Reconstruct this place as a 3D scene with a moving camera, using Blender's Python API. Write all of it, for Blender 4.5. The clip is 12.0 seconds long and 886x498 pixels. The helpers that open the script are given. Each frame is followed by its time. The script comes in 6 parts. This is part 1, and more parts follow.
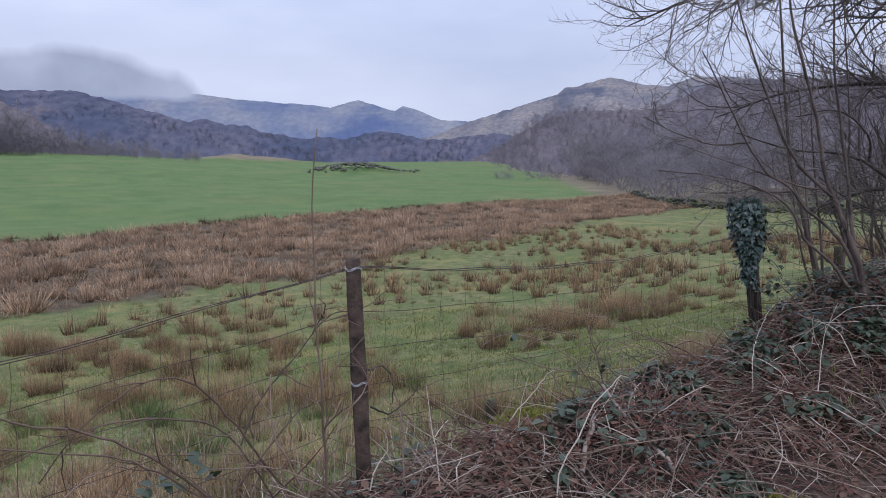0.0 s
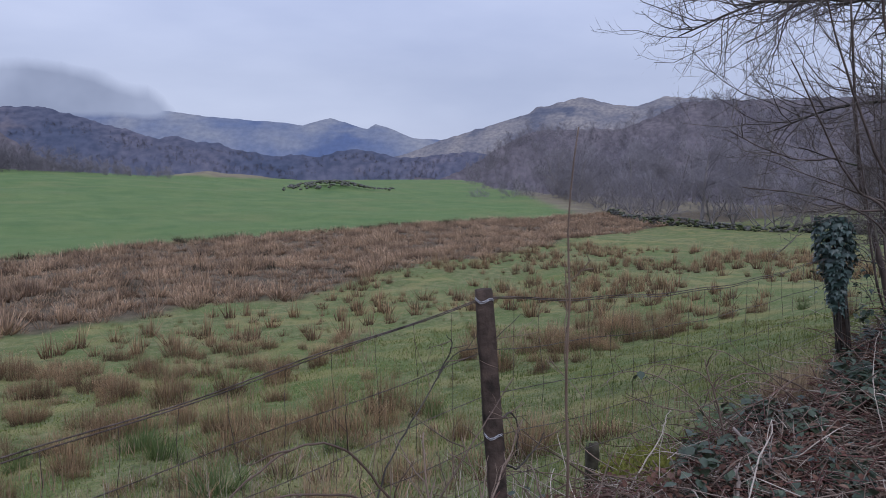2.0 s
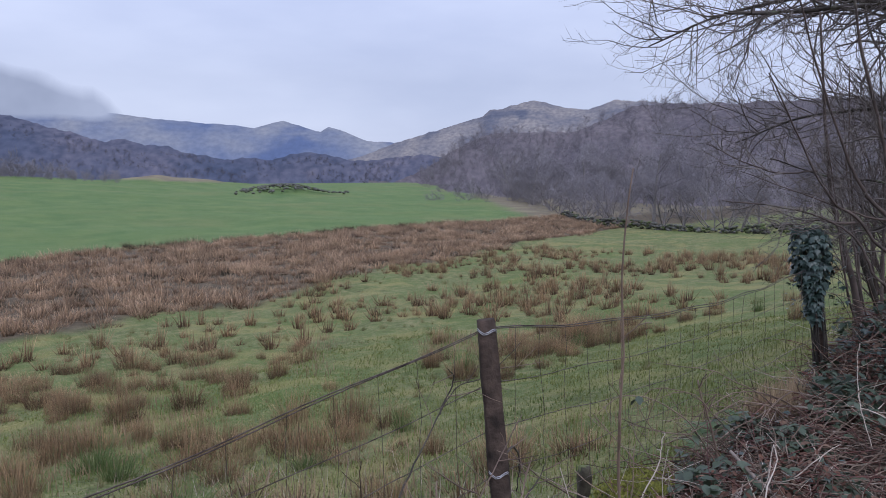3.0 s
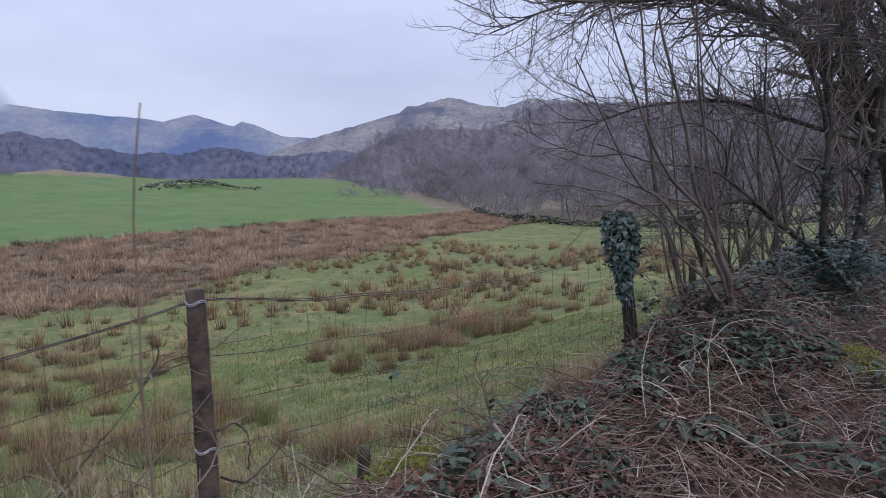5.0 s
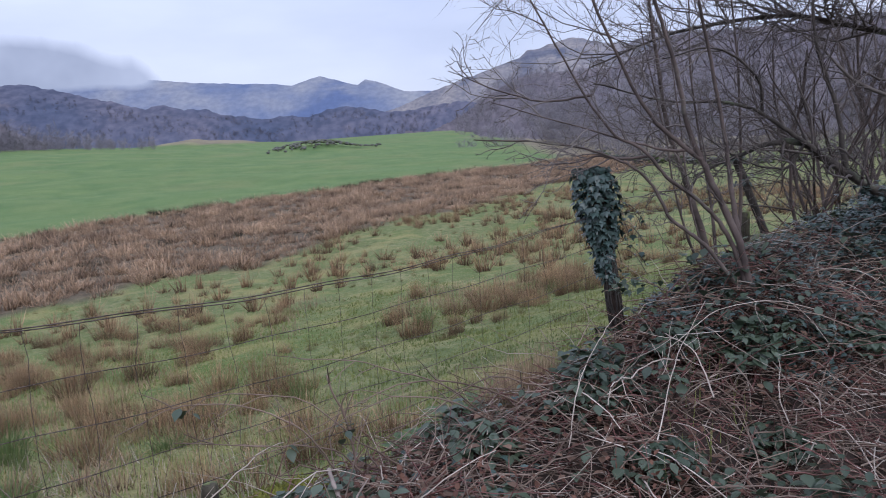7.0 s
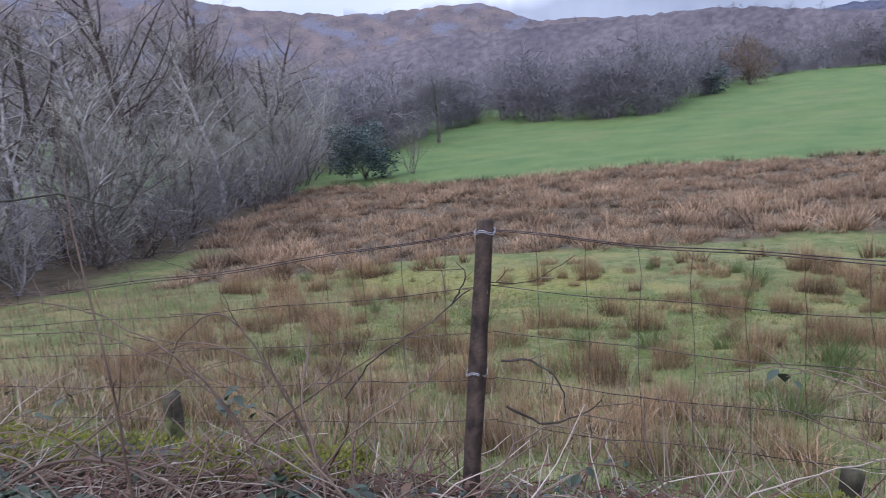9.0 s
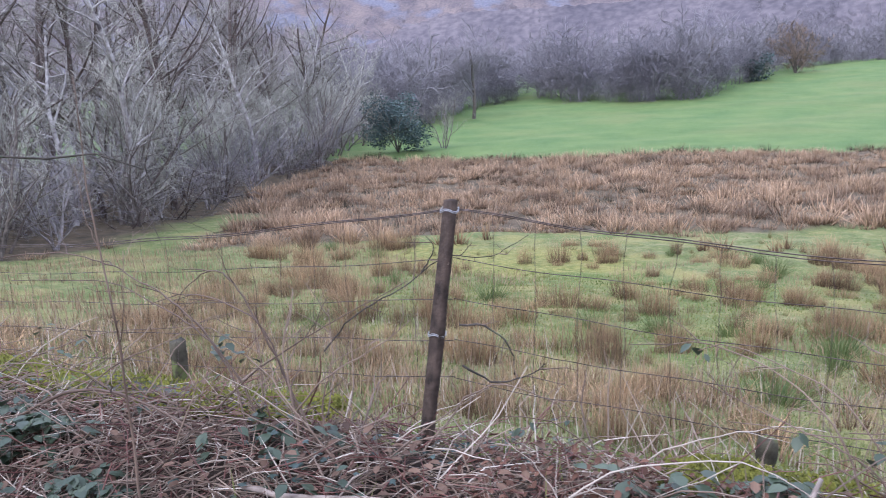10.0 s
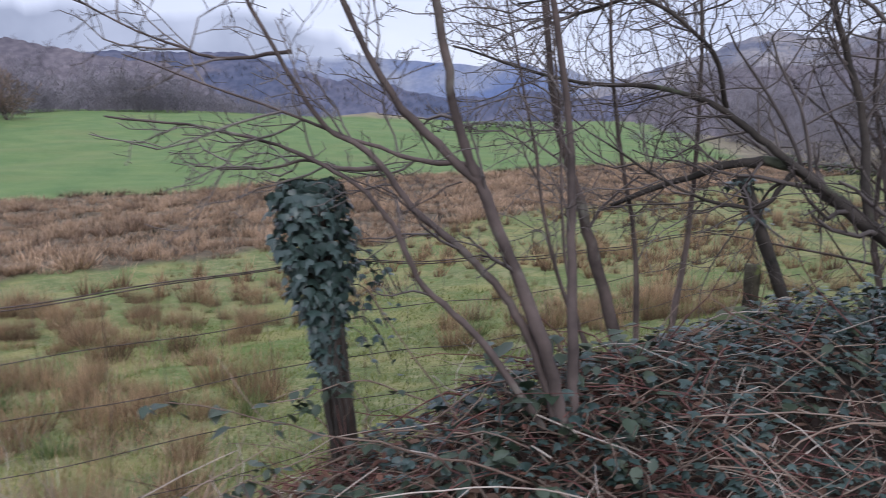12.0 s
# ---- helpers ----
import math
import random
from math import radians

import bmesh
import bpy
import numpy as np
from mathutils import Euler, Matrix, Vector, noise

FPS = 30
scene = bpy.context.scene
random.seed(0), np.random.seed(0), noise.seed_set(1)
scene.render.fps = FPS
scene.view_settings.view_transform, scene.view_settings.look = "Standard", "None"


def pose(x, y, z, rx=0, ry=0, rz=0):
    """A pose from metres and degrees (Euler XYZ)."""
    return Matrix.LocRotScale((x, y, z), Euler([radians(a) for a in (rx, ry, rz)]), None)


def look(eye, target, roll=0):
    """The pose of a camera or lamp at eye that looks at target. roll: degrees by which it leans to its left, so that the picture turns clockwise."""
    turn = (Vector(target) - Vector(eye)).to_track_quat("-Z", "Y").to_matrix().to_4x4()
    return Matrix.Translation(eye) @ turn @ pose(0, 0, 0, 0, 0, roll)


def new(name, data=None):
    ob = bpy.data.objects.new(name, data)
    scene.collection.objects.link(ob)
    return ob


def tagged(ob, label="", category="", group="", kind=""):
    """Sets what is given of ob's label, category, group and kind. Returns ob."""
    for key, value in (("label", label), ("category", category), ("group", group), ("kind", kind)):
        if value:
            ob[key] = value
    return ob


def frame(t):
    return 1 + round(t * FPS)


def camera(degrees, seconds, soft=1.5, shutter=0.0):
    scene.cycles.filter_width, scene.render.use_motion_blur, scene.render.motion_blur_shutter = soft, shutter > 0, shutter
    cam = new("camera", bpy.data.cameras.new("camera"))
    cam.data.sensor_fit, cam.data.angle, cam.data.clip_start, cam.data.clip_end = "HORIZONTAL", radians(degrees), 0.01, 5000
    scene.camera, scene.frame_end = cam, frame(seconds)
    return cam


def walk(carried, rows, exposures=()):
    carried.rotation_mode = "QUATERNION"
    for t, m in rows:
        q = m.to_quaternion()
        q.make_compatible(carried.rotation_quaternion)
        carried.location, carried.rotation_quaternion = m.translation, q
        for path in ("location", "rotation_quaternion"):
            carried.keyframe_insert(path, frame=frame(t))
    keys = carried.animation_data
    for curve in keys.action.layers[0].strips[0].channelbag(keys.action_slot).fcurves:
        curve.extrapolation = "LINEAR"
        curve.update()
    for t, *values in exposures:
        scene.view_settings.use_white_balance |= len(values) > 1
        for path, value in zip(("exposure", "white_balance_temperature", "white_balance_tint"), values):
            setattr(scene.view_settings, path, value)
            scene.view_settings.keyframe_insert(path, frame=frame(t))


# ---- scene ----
cam = camera(61.4, 12.0, 0.9, 0.15)
PATH = [
    (0, (-1.545, -2.274, 1.451), (-0.24, -0.781, 1.196), 0.2),
    (0.5, (-1.648, -2.143, 1.432), (-0.361, -0.634, 1.174), 0.6),
    (1, (-1.782, -1.914, 1.399), (-0.433, -0.475, 1.068), 2.8),
    (1.5, (-1.707, -1.776, 1.406), (-0.356, -0.324, 1.148), 2.6),
    (2, (-1.691, -1.607, 1.429), (-0.327, -0.159, 1.222), 0.4),
    (2.5, (-1.703, -1.416, 1.494), (-0.301, -0.004, 1.29), 0.2),
    (4.5, (-1.512, -1.642, 1.464), (0.064, -0.425, 1.271), -0.1),
    (5, (-1.274, -1.853, 1.409), (0.316, -0.658, 1.202), 0.5),
    (5.5, (-0.933, -1.886, 1.379), (0.666, -0.707, 1.145), 1.2),
    (6, (-0.863, -2.066, 1.445), (0.755, -0.913, 1.215), -2.0),
    (6.5, (-0.296, -2.098, 1.442), (1.259, -0.865, 1.199), -1.6),
    (7, (-0.046, -2.129, 1.44), (1.301, -0.689, 1.106), -3.5),
    (7.4, (0.193, -2.123, 1.428), (1.264, -0.469, 1.084), -5.7),
    (7.5, (0.238, -2.097, 1.439), (1.126, -0.337, 1.102), -5.7),
    (7.7, (0.303, -2.029, 1.427), (0.95, -0.163, 1.109), -6.2),
    (9.3, (0.776, -2.077, 1.412), (-0.108, -0.331, 0.998), -3.9),
    (9.5, (0.823, -2.14, 1.414), (-0.088, -0.411, 0.991), -3.3),
    (10, (0.997, -2.239, 1.454), (0.18, -0.469, 1.009), -2.7),
    (10.5, (1.329, -2.283, 1.443), (0.681, -0.437, 1.029), 0.9),
    (10.9, (1.594, -2.309, 1.437), (1.265, -0.382, 1.014), -0.4),
    (11, (1.643, -2.336, 1.464), (1.449, -0.392, 1.034), -0.4),
    (11.1, (1.733, -2.379, 1.476), (1.672, -0.428, 1.042), -1.6),
    (11.4, (1.854, -2.217, 1.462), (2.144, -0.279, 1.064), -2.4),
    (11.5, (1.917, -2.157, 1.456), (2.337, -0.241, 1.064), -1.8),
    (11.7, (2.03, -2.102, 1.457), (2.722, -0.27, 1.05), -2.7),
    (12, (2.27, -1.979, 1.369), (3.253, -0.275, 1.007), 0.4),
]
EXPOSURES = [(0.0, 0.02, 5950, 13), (0.5, -0.02, 5900, 13), (1.0, 0.17, 5900, 13), (1.5, 0.13, 5850, 13), (2.0, -0.25, 5800, 13), (2.5, -0.08, 5850, 13), (4.5, 0.0, 5900, 13), (5.0, 0.0, 5900, 13), (5.5, 0.25, 5950, 13), (6.0, 0.05, 5900, 13), (6.5, 0.2, 5900, 13), (7.5, 0.2, 5800, 13), (9.5, 0.74, 5780, 14), (10.0, 1.05, 5750, 14), (10.5, 0.4, 5750, 14), (11.0, 0.75, 5850, 14), (11.5, 0.28, 5850, 13), (12.0, 0.34, 6100, 13)]
walk(cam, [(t, look(eye, target, roll)) for t, eye, target, roll in PATH], EXPOSURES)
# ---- world and light: bright overcast afternoon ----
world = bpy.data.worlds.new("overcast_sky")
scene.world = world
world.use_nodes = True
wt = world.node_tree
wt.nodes.clear()


def wnode(kind):
    return wt.nodes.new("ShaderNode" + kind)


w_out, w_mix = wnode("OutputWorld"), wnode("MixShader")
w_clear, w_cloud = wnode("Background"), wnode("Background")
w_sky = wnode("TexSky")
w_sky.sky_type, w_sky.sun_disc = "NISHITA", False
w_sky.sun_elevation, w_sky.sun_rotation = radians(38), radians(200)
w_clear.inputs["Strength"].default_value = 0.1
wt.links.new(w_sky.outputs[0], w_clear.inputs["Color"])
w_tc, w_map = wnode("TexCoord"), wnode("Mapping")
w_map.inputs["Scale"].default_value = (1.0, 1.0, 3.2)
w_noise, w_ramp = wnode("TexNoise"), wnode("ValToRGB")
w_noise.inputs["Scale"].default_value, w_noise.inputs["Detail"].default_value = 2.1, 5.0
w_ramp.color_ramp.elements[0].position, w_ramp.color_ramp.elements[0].color = 0.34, (0.58, 0.62, 0.78, 1)
w_ramp.color_ramp.elements[1].position, w_ramp.color_ramp.elements[1].color = 0.66, (0.76, 0.79, 0.93, 1)
for a, b in ((w_tc.outputs["Generated"], w_map.inputs[0]), (w_map.outputs[0], w_noise.inputs["Vector"]),
             (w_noise.outputs[0], w_ramp.inputs[0]), (w_ramp.outputs[0], w_cloud.inputs["Color"]),
             (w_clear.outputs[0], w_mix.inputs[1]), (w_cloud.outputs[0], w_mix.inputs[2]), (w_mix.outputs[0], w_out.inputs[0])):
    wt.links.new(a, b)
w_mix.inputs[0].default_value = 0.9
w_sep, w_up = wnode("SeparateXYZ"), wnode("MapRange")
w_up.inputs["From Min"].default_value, w_up.inputs["From Max"].default_value = 0.12, 0.9
w_up.inputs["To Min"].default_value, w_up.inputs["To Max"].default_value = 0.95, 2.3
wt.links.new(w_tc.outputs["Generated"], w_sep.inputs[0])
wt.links.new(w_sep.outputs["Z"], w_up.inputs["Value"])
wt.links.new(w_up.outputs[0], w_cloud.inputs["Strength"])

sun = bpy.data.lights.new("sun", "SUN")
sun.energy, sun.angle, sun.color = 1.1, radians(35), (1.0, 0.97, 0.92)
new("sun", sun).matrix_world = pose(0, 0, 50, 52, 0, -20)

# ---- materials ----


def shader(name, rough=0.85):
    m = bpy.data.materials.new(name)
    m.use_nodes = True
    b = m.node_tree.nodes["Principled BSDF"]
    b.inputs["Roughness"].default_value = rough
    b.inputs["Specular IOR Level"].default_value = 0.25
    return m, m.node_tree, b


def ramp(nt, value, stops):
    r = nt.nodes.new("ShaderNodeValToRGB")
    while len(r.color_ramp.elements) < len(stops):
        r.color_ramp.elements.new(0.5)
    for e, (p, c) in zip(r.color_ramp.elements, stops):
        e.position, e.color = p, (*c, 1)
    nt.links.new(value, r.inputs[0])
    return r.outputs[0]


def noise_of(nt, scale, detail=4.0, vector=None):
    n = nt.nodes.new("ShaderNodeTexNoise")
    n.inputs["Scale"].default_value, n.inputs["Detail"].default_value = scale, detail
    if vector:
        nt.links.new(vector, n.inputs["Vector"])
    return n.outputs[0]


def blend(nt, fac, a, b, mode="MIX"):
    x = nt.nodes.new("ShaderNodeMix")
    x.data_type, x.blend_type = "RGBA", mode
    for s, v in ((x.inputs[0], fac), (x.inputs[6], a), (x.inputs[7], b)):
        if isinstance(v, (int, float)):
            s.default_value = v
        elif isinstance(v, tuple):
            s.default_value = (*v, 1)
        else:
            nt.links.new(v, s)
    return x.outputs[2]


def place(nt):
    return nt.nodes.new("ShaderNodeNewGeometry").outputs["Position"]


def relief(nt, b, height, strength=0.4, distance=0.02):
    n = nt.nodes.new("ShaderNodeBump")
    n.inputs["Strength"].default_value, n.inputs["Distance"].default_value = strength, distance
    nt.links.new(height, n.inputs["Height"])
    nt.links.new(n.outputs[0], b.inputs["Normal"])


def plant_mat(name, dark, mid, light, rough=0.7, thin=0.0, scale=1.6):
    """Leaves, blades and stems: each island its own tone, with a slow drift over the ground."""
    m, nt, b = shader(name, rough)
    island = nt.nodes.new("ShaderNodeNewGeometry").outputs["Random Per Island"]
    tone = ramp(nt, island, [(0.0, dark), (0.5, mid), (1.0, light)])
    drift = noise_of(nt, scale, 3.0, place(nt))
    tone = blend(nt, 0.55, tone, ramp(nt, drift, [(0.3, dark), (0.7, light)]))
    nt.links.new(tone, b.inputs["Base Color"])
    if thin:
        b.inputs["Subsurface Weight"].default_value = 0.0
        t = nt.nodes.new("ShaderNodeBsdfTranslucent")
        nt.links.new(tone, t.inputs[0])
        mx = nt.nodes.new("ShaderNodeMixShader")
        mx.inputs[0].default_value = thin
        nt.links.new(b.outputs[0], mx.inputs[1])
        nt.links.new(t.outputs[0], mx.inputs[2])
        nt.links.new(mx.outputs[0], nt.nodes["Material Output"].inputs[0])
    return m


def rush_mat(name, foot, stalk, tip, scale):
    """Dead rushes: darker brown at the foot, paler towards the tips, each tussock a little different."""
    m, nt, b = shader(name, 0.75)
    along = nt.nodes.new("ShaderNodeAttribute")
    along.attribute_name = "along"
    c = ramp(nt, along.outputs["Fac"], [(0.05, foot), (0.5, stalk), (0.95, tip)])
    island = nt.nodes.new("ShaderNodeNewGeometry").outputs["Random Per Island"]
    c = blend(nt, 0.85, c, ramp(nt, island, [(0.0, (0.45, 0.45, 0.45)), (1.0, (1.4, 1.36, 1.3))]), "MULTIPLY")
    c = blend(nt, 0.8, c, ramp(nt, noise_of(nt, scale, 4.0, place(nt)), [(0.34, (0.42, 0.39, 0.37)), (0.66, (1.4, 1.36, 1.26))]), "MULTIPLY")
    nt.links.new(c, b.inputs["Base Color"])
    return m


def bark_mat(name, dark, light, lichen, amount=0.62, scale=9.0):
    m, nt, b = shader(name, 0.9)
    p = place(nt)
    c = ramp(nt, noise_of(nt, scale, 6.0, p), [(0.3, dark), (0.7, light)])
    spots = ramp(nt, noise_of(nt, scale * 0.45, 5.0, p), [(amount, (0, 0, 0)), (amount + 0.08, (1, 1, 1))])
    c = blend(nt, spots, c, lichen)
    nt.links.new(c, b.inputs["Base Color"])
    relief(nt, b, noise_of(nt, scale * 3, 6.0, p), 0.6, 0.01)
    return m


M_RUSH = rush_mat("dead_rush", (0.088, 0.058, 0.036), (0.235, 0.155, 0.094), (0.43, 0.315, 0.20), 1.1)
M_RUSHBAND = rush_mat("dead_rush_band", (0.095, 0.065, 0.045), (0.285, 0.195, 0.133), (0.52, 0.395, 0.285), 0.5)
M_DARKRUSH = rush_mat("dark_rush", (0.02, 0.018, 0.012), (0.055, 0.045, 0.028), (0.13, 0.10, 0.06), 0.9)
M_RUSHGREEN = plant_mat("green_rush", (0.045, 0.08, 0.025), (0.09, 0.13, 0.04), (0.16, 0.19, 0.07), 0.6, 0.2)
M_TUFT = plant_mat("green_straw", (0.085, 0.085, 0.030), (0.16, 0.145, 0.06), (0.29, 0.25, 0.12), 0.75, 0.15, 0.8)
M_STRAW = plant_mat("dry_grass", (0.10, 0.066, 0.038), (0.24, 0.165, 0.095), (0.44, 0.335, 0.21), 0.75, 0.15, 0.8)
M_GRASS = plant_mat("green_grass", (0.066, 0.098, 0.023), (0.145, 0.182, 0.046), (0.275, 0.282, 0.10), 0.6, 0.25, 0.5)
M_CANE = plant_mat("bramble_cane", (0.036, 0.023, 0.016), (0.125, 0.080, 0.056), (0.31, 0.23, 0.175), 0.6, 0.0, 3.0)
M_DARKCANE = plant_mat("dark_bramble_cane", (0.028, 0.018, 0.013), (0.078, 0.049, 0.036), (0.17, 0.118, 0.088), 0.6, 0.0, 5.0)
M_REDCANE = plant_mat("red_bramble_cane", (0.048, 0.018, 0.016), (0.125, 0.046, 0.039), (0.21, 0.10, 0.08), 0.55, 0.0, 3.0)
M_PALECANE = plant_mat("dead_pale_cane", (0.20, 0.155, 0.12), (0.34, 0.28, 0.225), (0.54, 0.47, 0.40), 0.7, 0.0, 3.0)
M_BRAMBLELEAF = plant_mat("bramble_leaf", (0.012, 0.024, 0.013), (0.03, 0.05, 0.027), (0.08, 0.10, 0.06), 0.42, 0.12)
M_IVYLEAF = plant_mat("ivy_leaf", (0.010, 0.023, 0.019), (0.025, 0.048, 0.040), (0.072, 0.105, 0.09), 0.32, 0.08)
for glossy in (M_BRAMBLELEAF, M_IVYLEAF):
    glossy.node_tree.nodes["Principled BSDF"].inputs["Specular IOR Level"].default_value = 0.4
M_DEADLEAF = plant_mat("dead_leaf", (0.028, 0.016, 0.012), (0.078, 0.043, 0.029), (0.20, 0.125, 0.085), 0.75, 0.1)
M_BRACKEN = plant_mat("dead_bracken", (0.030, 0.014, 0.010), (0.078, 0.036, 0.024), (0.17, 0.085, 0.056), 0.8, 0.1, 3.0)
M_MOSS = plant_mat("moss", (0.05, 0.055, 0.012), (0.115, 0.118, 0.020), (0.21, 0.20, 0.035), 0.9, 0.0, 9.0)
M_FERN = plant_mat("dark_fern", (0.02, 0.05, 0.015), (0.05, 0.09, 0.03), (0.10, 0.14, 0.05), 0.5, 0.15)
M_GORSE = plant_mat("evergreen_leaf", (0.028, 0.050, 0.052), (0.055, 0.085, 0.083), (0.095, 0.13, 0.118), 0.6, 0.0, 0.5)
M_TANTWIG = plant_mat("tan_twig", (0.15, 0.105, 0.075), (0.22, 0.16, 0.12), (0.30, 0.22, 0.17), 0.8, 0.0, 0.4)
M_TWIG = plant_mat("twig_bark", (0.09, 0.081, 0.074), (0.175, 0.158, 0.142), (0.33, 0.305, 0.27), 0.85, 0.0, 1.2)
M_DARKTWIG = plant_mat("dark_twig", (0.05, 0.041, 0.038), (0.10, 0.083, 0.075), (0.185, 0.158, 0.142), 0.85, 0.0, 1.2)
M_PALETWIG = plant_mat("lichened_twig", (0.125, 0.118, 0.098), (0.26, 0.245, 0.205), (0.48, 0.46, 0.39), 0.85, 0.0, 0.5)
# Distance haze is painted into the far twigs as paler, bluer colour.
M_FARTWIG = plant_mat("hazed_far_twig", (0.125, 0.115, 0.132), (0.185, 0.169, 0.185), (0.265, 0.243, 0.252), 0.9, 0.0, 0.05)
M_EDGETWIG = plant_mat("hazed_pale_far_twig", (0.15, 0.138, 0.155), (0.21, 0.193, 0.208), (0.29, 0.268, 0.275), 0.9, 0.0, 0.04)
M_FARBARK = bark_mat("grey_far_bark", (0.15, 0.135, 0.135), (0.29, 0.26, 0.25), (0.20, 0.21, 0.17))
M_VALETWIG = plant_mat("hazed_valley_twig", (0.05, 0.056, 0.082), (0.085, 0.086, 0.112), (0.135, 0.125, 0.14), 0.9, 0.0, 0.02)
M_BARK = bark_mat("grey_brown_bark", (0.065, 0.054, 0.048), (0.19, 0.16, 0.14), (0.25, 0.25, 0.22))
M_HAZEL = bark_mat("hazel_bark", (0.045, 0.035, 0.031), (0.125, 0.095, 0.082), (0.17, 0.16, 0.13))
M_DARKBARK = bark_mat("dark_bark", (0.022, 0.02, 0.017), (0.075, 0.062, 0.052), (0.10, 0.12, 0.07))
M_PALEBARK = bark_mat("pale_birch_bark", (0.16, 0.14, 0.13), (0.50, 0.47, 0.45), (0.06, 0.05, 0.05), 0.6, 5.0)
M_POST = bark_mat("weathered_post", (0.018, 0.013, 0.010), (0.075, 0.052, 0.040), (0.22, 0.20, 0.17), 0.68, 22.0)
M_STUB = bark_mat("rotten_stub", (0.03, 0.026, 0.018), (0.09, 0.08, 0.055), (0.12, 0.14, 0.05), 0.55, 18.0)
M_KNOLL = bark_mat("mossy_rock", (0.045, 0.045, 0.04), (0.15, 0.145, 0.13), (0.075, 0.095, 0.035), 0.5, 3.0)
M_DEADWOOD = bark_mat("dead_stick", (0.11, 0.085, 0.07), (0.33, 0.27, 0.23), (0.10, 0.11, 0.06), 0.64, 14.0)
M_STONE = bark_mat("field_stone", (0.11, 0.11, 0.11), (0.30, 0.29, 0.28), (0.14, 0.17, 0.06), 0.58, 3.0)

M_WIRE, nt, b = shader("rusty_wire", 0.55)
b.inputs["Metallic"].default_value = 0.4
nt.links.new(ramp(nt, noise_of(nt, 30.0, 4.0, place(nt)), [(0.35, (0.035, 0.024, 0.020)), (0.7, (0.13, 0.10, 0.09))]), b.inputs["Base Color"])
M_TIE, nt, b = shader("galvanised_tie", 0.45)
b.inputs["Metallic"].default_value = 0.5
nt.links.new(ramp(nt, noise_of(nt, 60.0, 3.0, place(nt)), [(0.3, (0.22, 0.22, 0.23)), (0.7, (0.46, 0.46, 0.48))]), b.inputs["Base Color"])
M_TIE.name = "galvanised_tie"

# the ground: litter on the lane, soil on the bank, rough pasture, rush bog and the improved green field
M_GROUND, nt, b = shader("ground", 0.95)
p = place(nt)


def zone(name):
    a = nt.nodes.new("ShaderNodeAttribute")
    a.attribute_name = name
    return a.outputs["Fac"]


fine, mid_n, wide = noise_of(nt, 28.0, 6.0, p), noise_of(nt, 2.6, 5.0, p), noise_of(nt, 0.28, 4.0, p)
pasture = ramp(nt, mid_n, [(0.28, (0.085, 0.10, 0.032)), (0.5, (0.14, 0.16, 0.055)), (0.72, (0.25, 0.23, 0.11))])
pasture = blend(nt, ramp(nt, wide, [(0.42, (0, 0, 0)), (0.66, (1, 1, 1))]), pasture, (0.105, 0.145, 0.036))
tufty = noise_of(nt, 7.0, 6.0, p)
pasture = blend(nt, ramp(nt, tufty, [(0.52, (0, 0, 0)), (0.72, (0.75, 0.75, 0.75))]), pasture, (0.25, 0.225, 0.11))
straw_drift = noise_of(nt, 0.75, 5.0, p)
pasture = blend(nt, ramp(nt, straw_drift, [(0.5, (0, 0, 0)), (0.66, (0.8, 0.8, 0.8))]), pasture, (0.255, 0.225, 0.085))
pasture = blend(nt, 0.6, pasture, ramp(nt, fine, [(0.3, (0.2, 0.22, 0.16)), (0.7, (1, 1, 0.95))]), "MULTIPLY")
bog = ramp(nt, mid_n, [(0.3, (0.045, 0.036, 0.022)), (0.7, (0.115, 0.085, 0.052))])
field = ramp(nt, wide, [(0.3, (0.074, 0.128, 0.038)), (0.7, (0.120, 0.165, 0.052))])
field = blend(nt, ramp(nt, noise_of(nt, 0.11, 6.0, p), [(0.5, (0, 0, 0)), (0.68, (0.45, 0.45, 0.45))]), field, (0.155, 0.16, 0.06))
field = blend(nt, 0.35, field, ramp(nt, noise_of(nt, 1.1, 6.0, p), [(0.3, (0.6, 0.66, 0.55)), (0.7, (1, 1, 1))]), "MULTIPLY")
soil = ramp(nt, mid_n, [(0.3, (0.018, 0.013, 0.010)), (0.7, (0.050, 0.034, 0.026))])
litter = ramp(nt, fine, [(0.3, (0.032, 0.022, 0.017)), (0.55, (0.09, 0.058, 0.042)), (0.75, (0.18, 0.125, 0.092))])
heath = ramp(nt, wide, [(0.3, (0.13, 0.105, 0.075)), (0.7, (0.20, 0.17, 0.10))])
sward = ramp(nt, tufty, [(0.35, (0.12, 0.125, 0.03)), (0.65, (0.255, 0.22, 0.065))])
c = blend(nt, zone("mossy"), pasture, sward)
c = blend(nt, zone("bog"), c, bog)
c = blend(nt, zone("field"), c, field)
c = blend(nt, zone("far"), c, heath)
c = blend(nt, zone("bank"), c, soil)
c = blend(nt, zone("lane"), c, litter)
nt.links.new(c, b.inputs["Base Color"])
relief(nt, b, noise_of(nt, 14.0, 7.0, p), 0.7, 0.05)


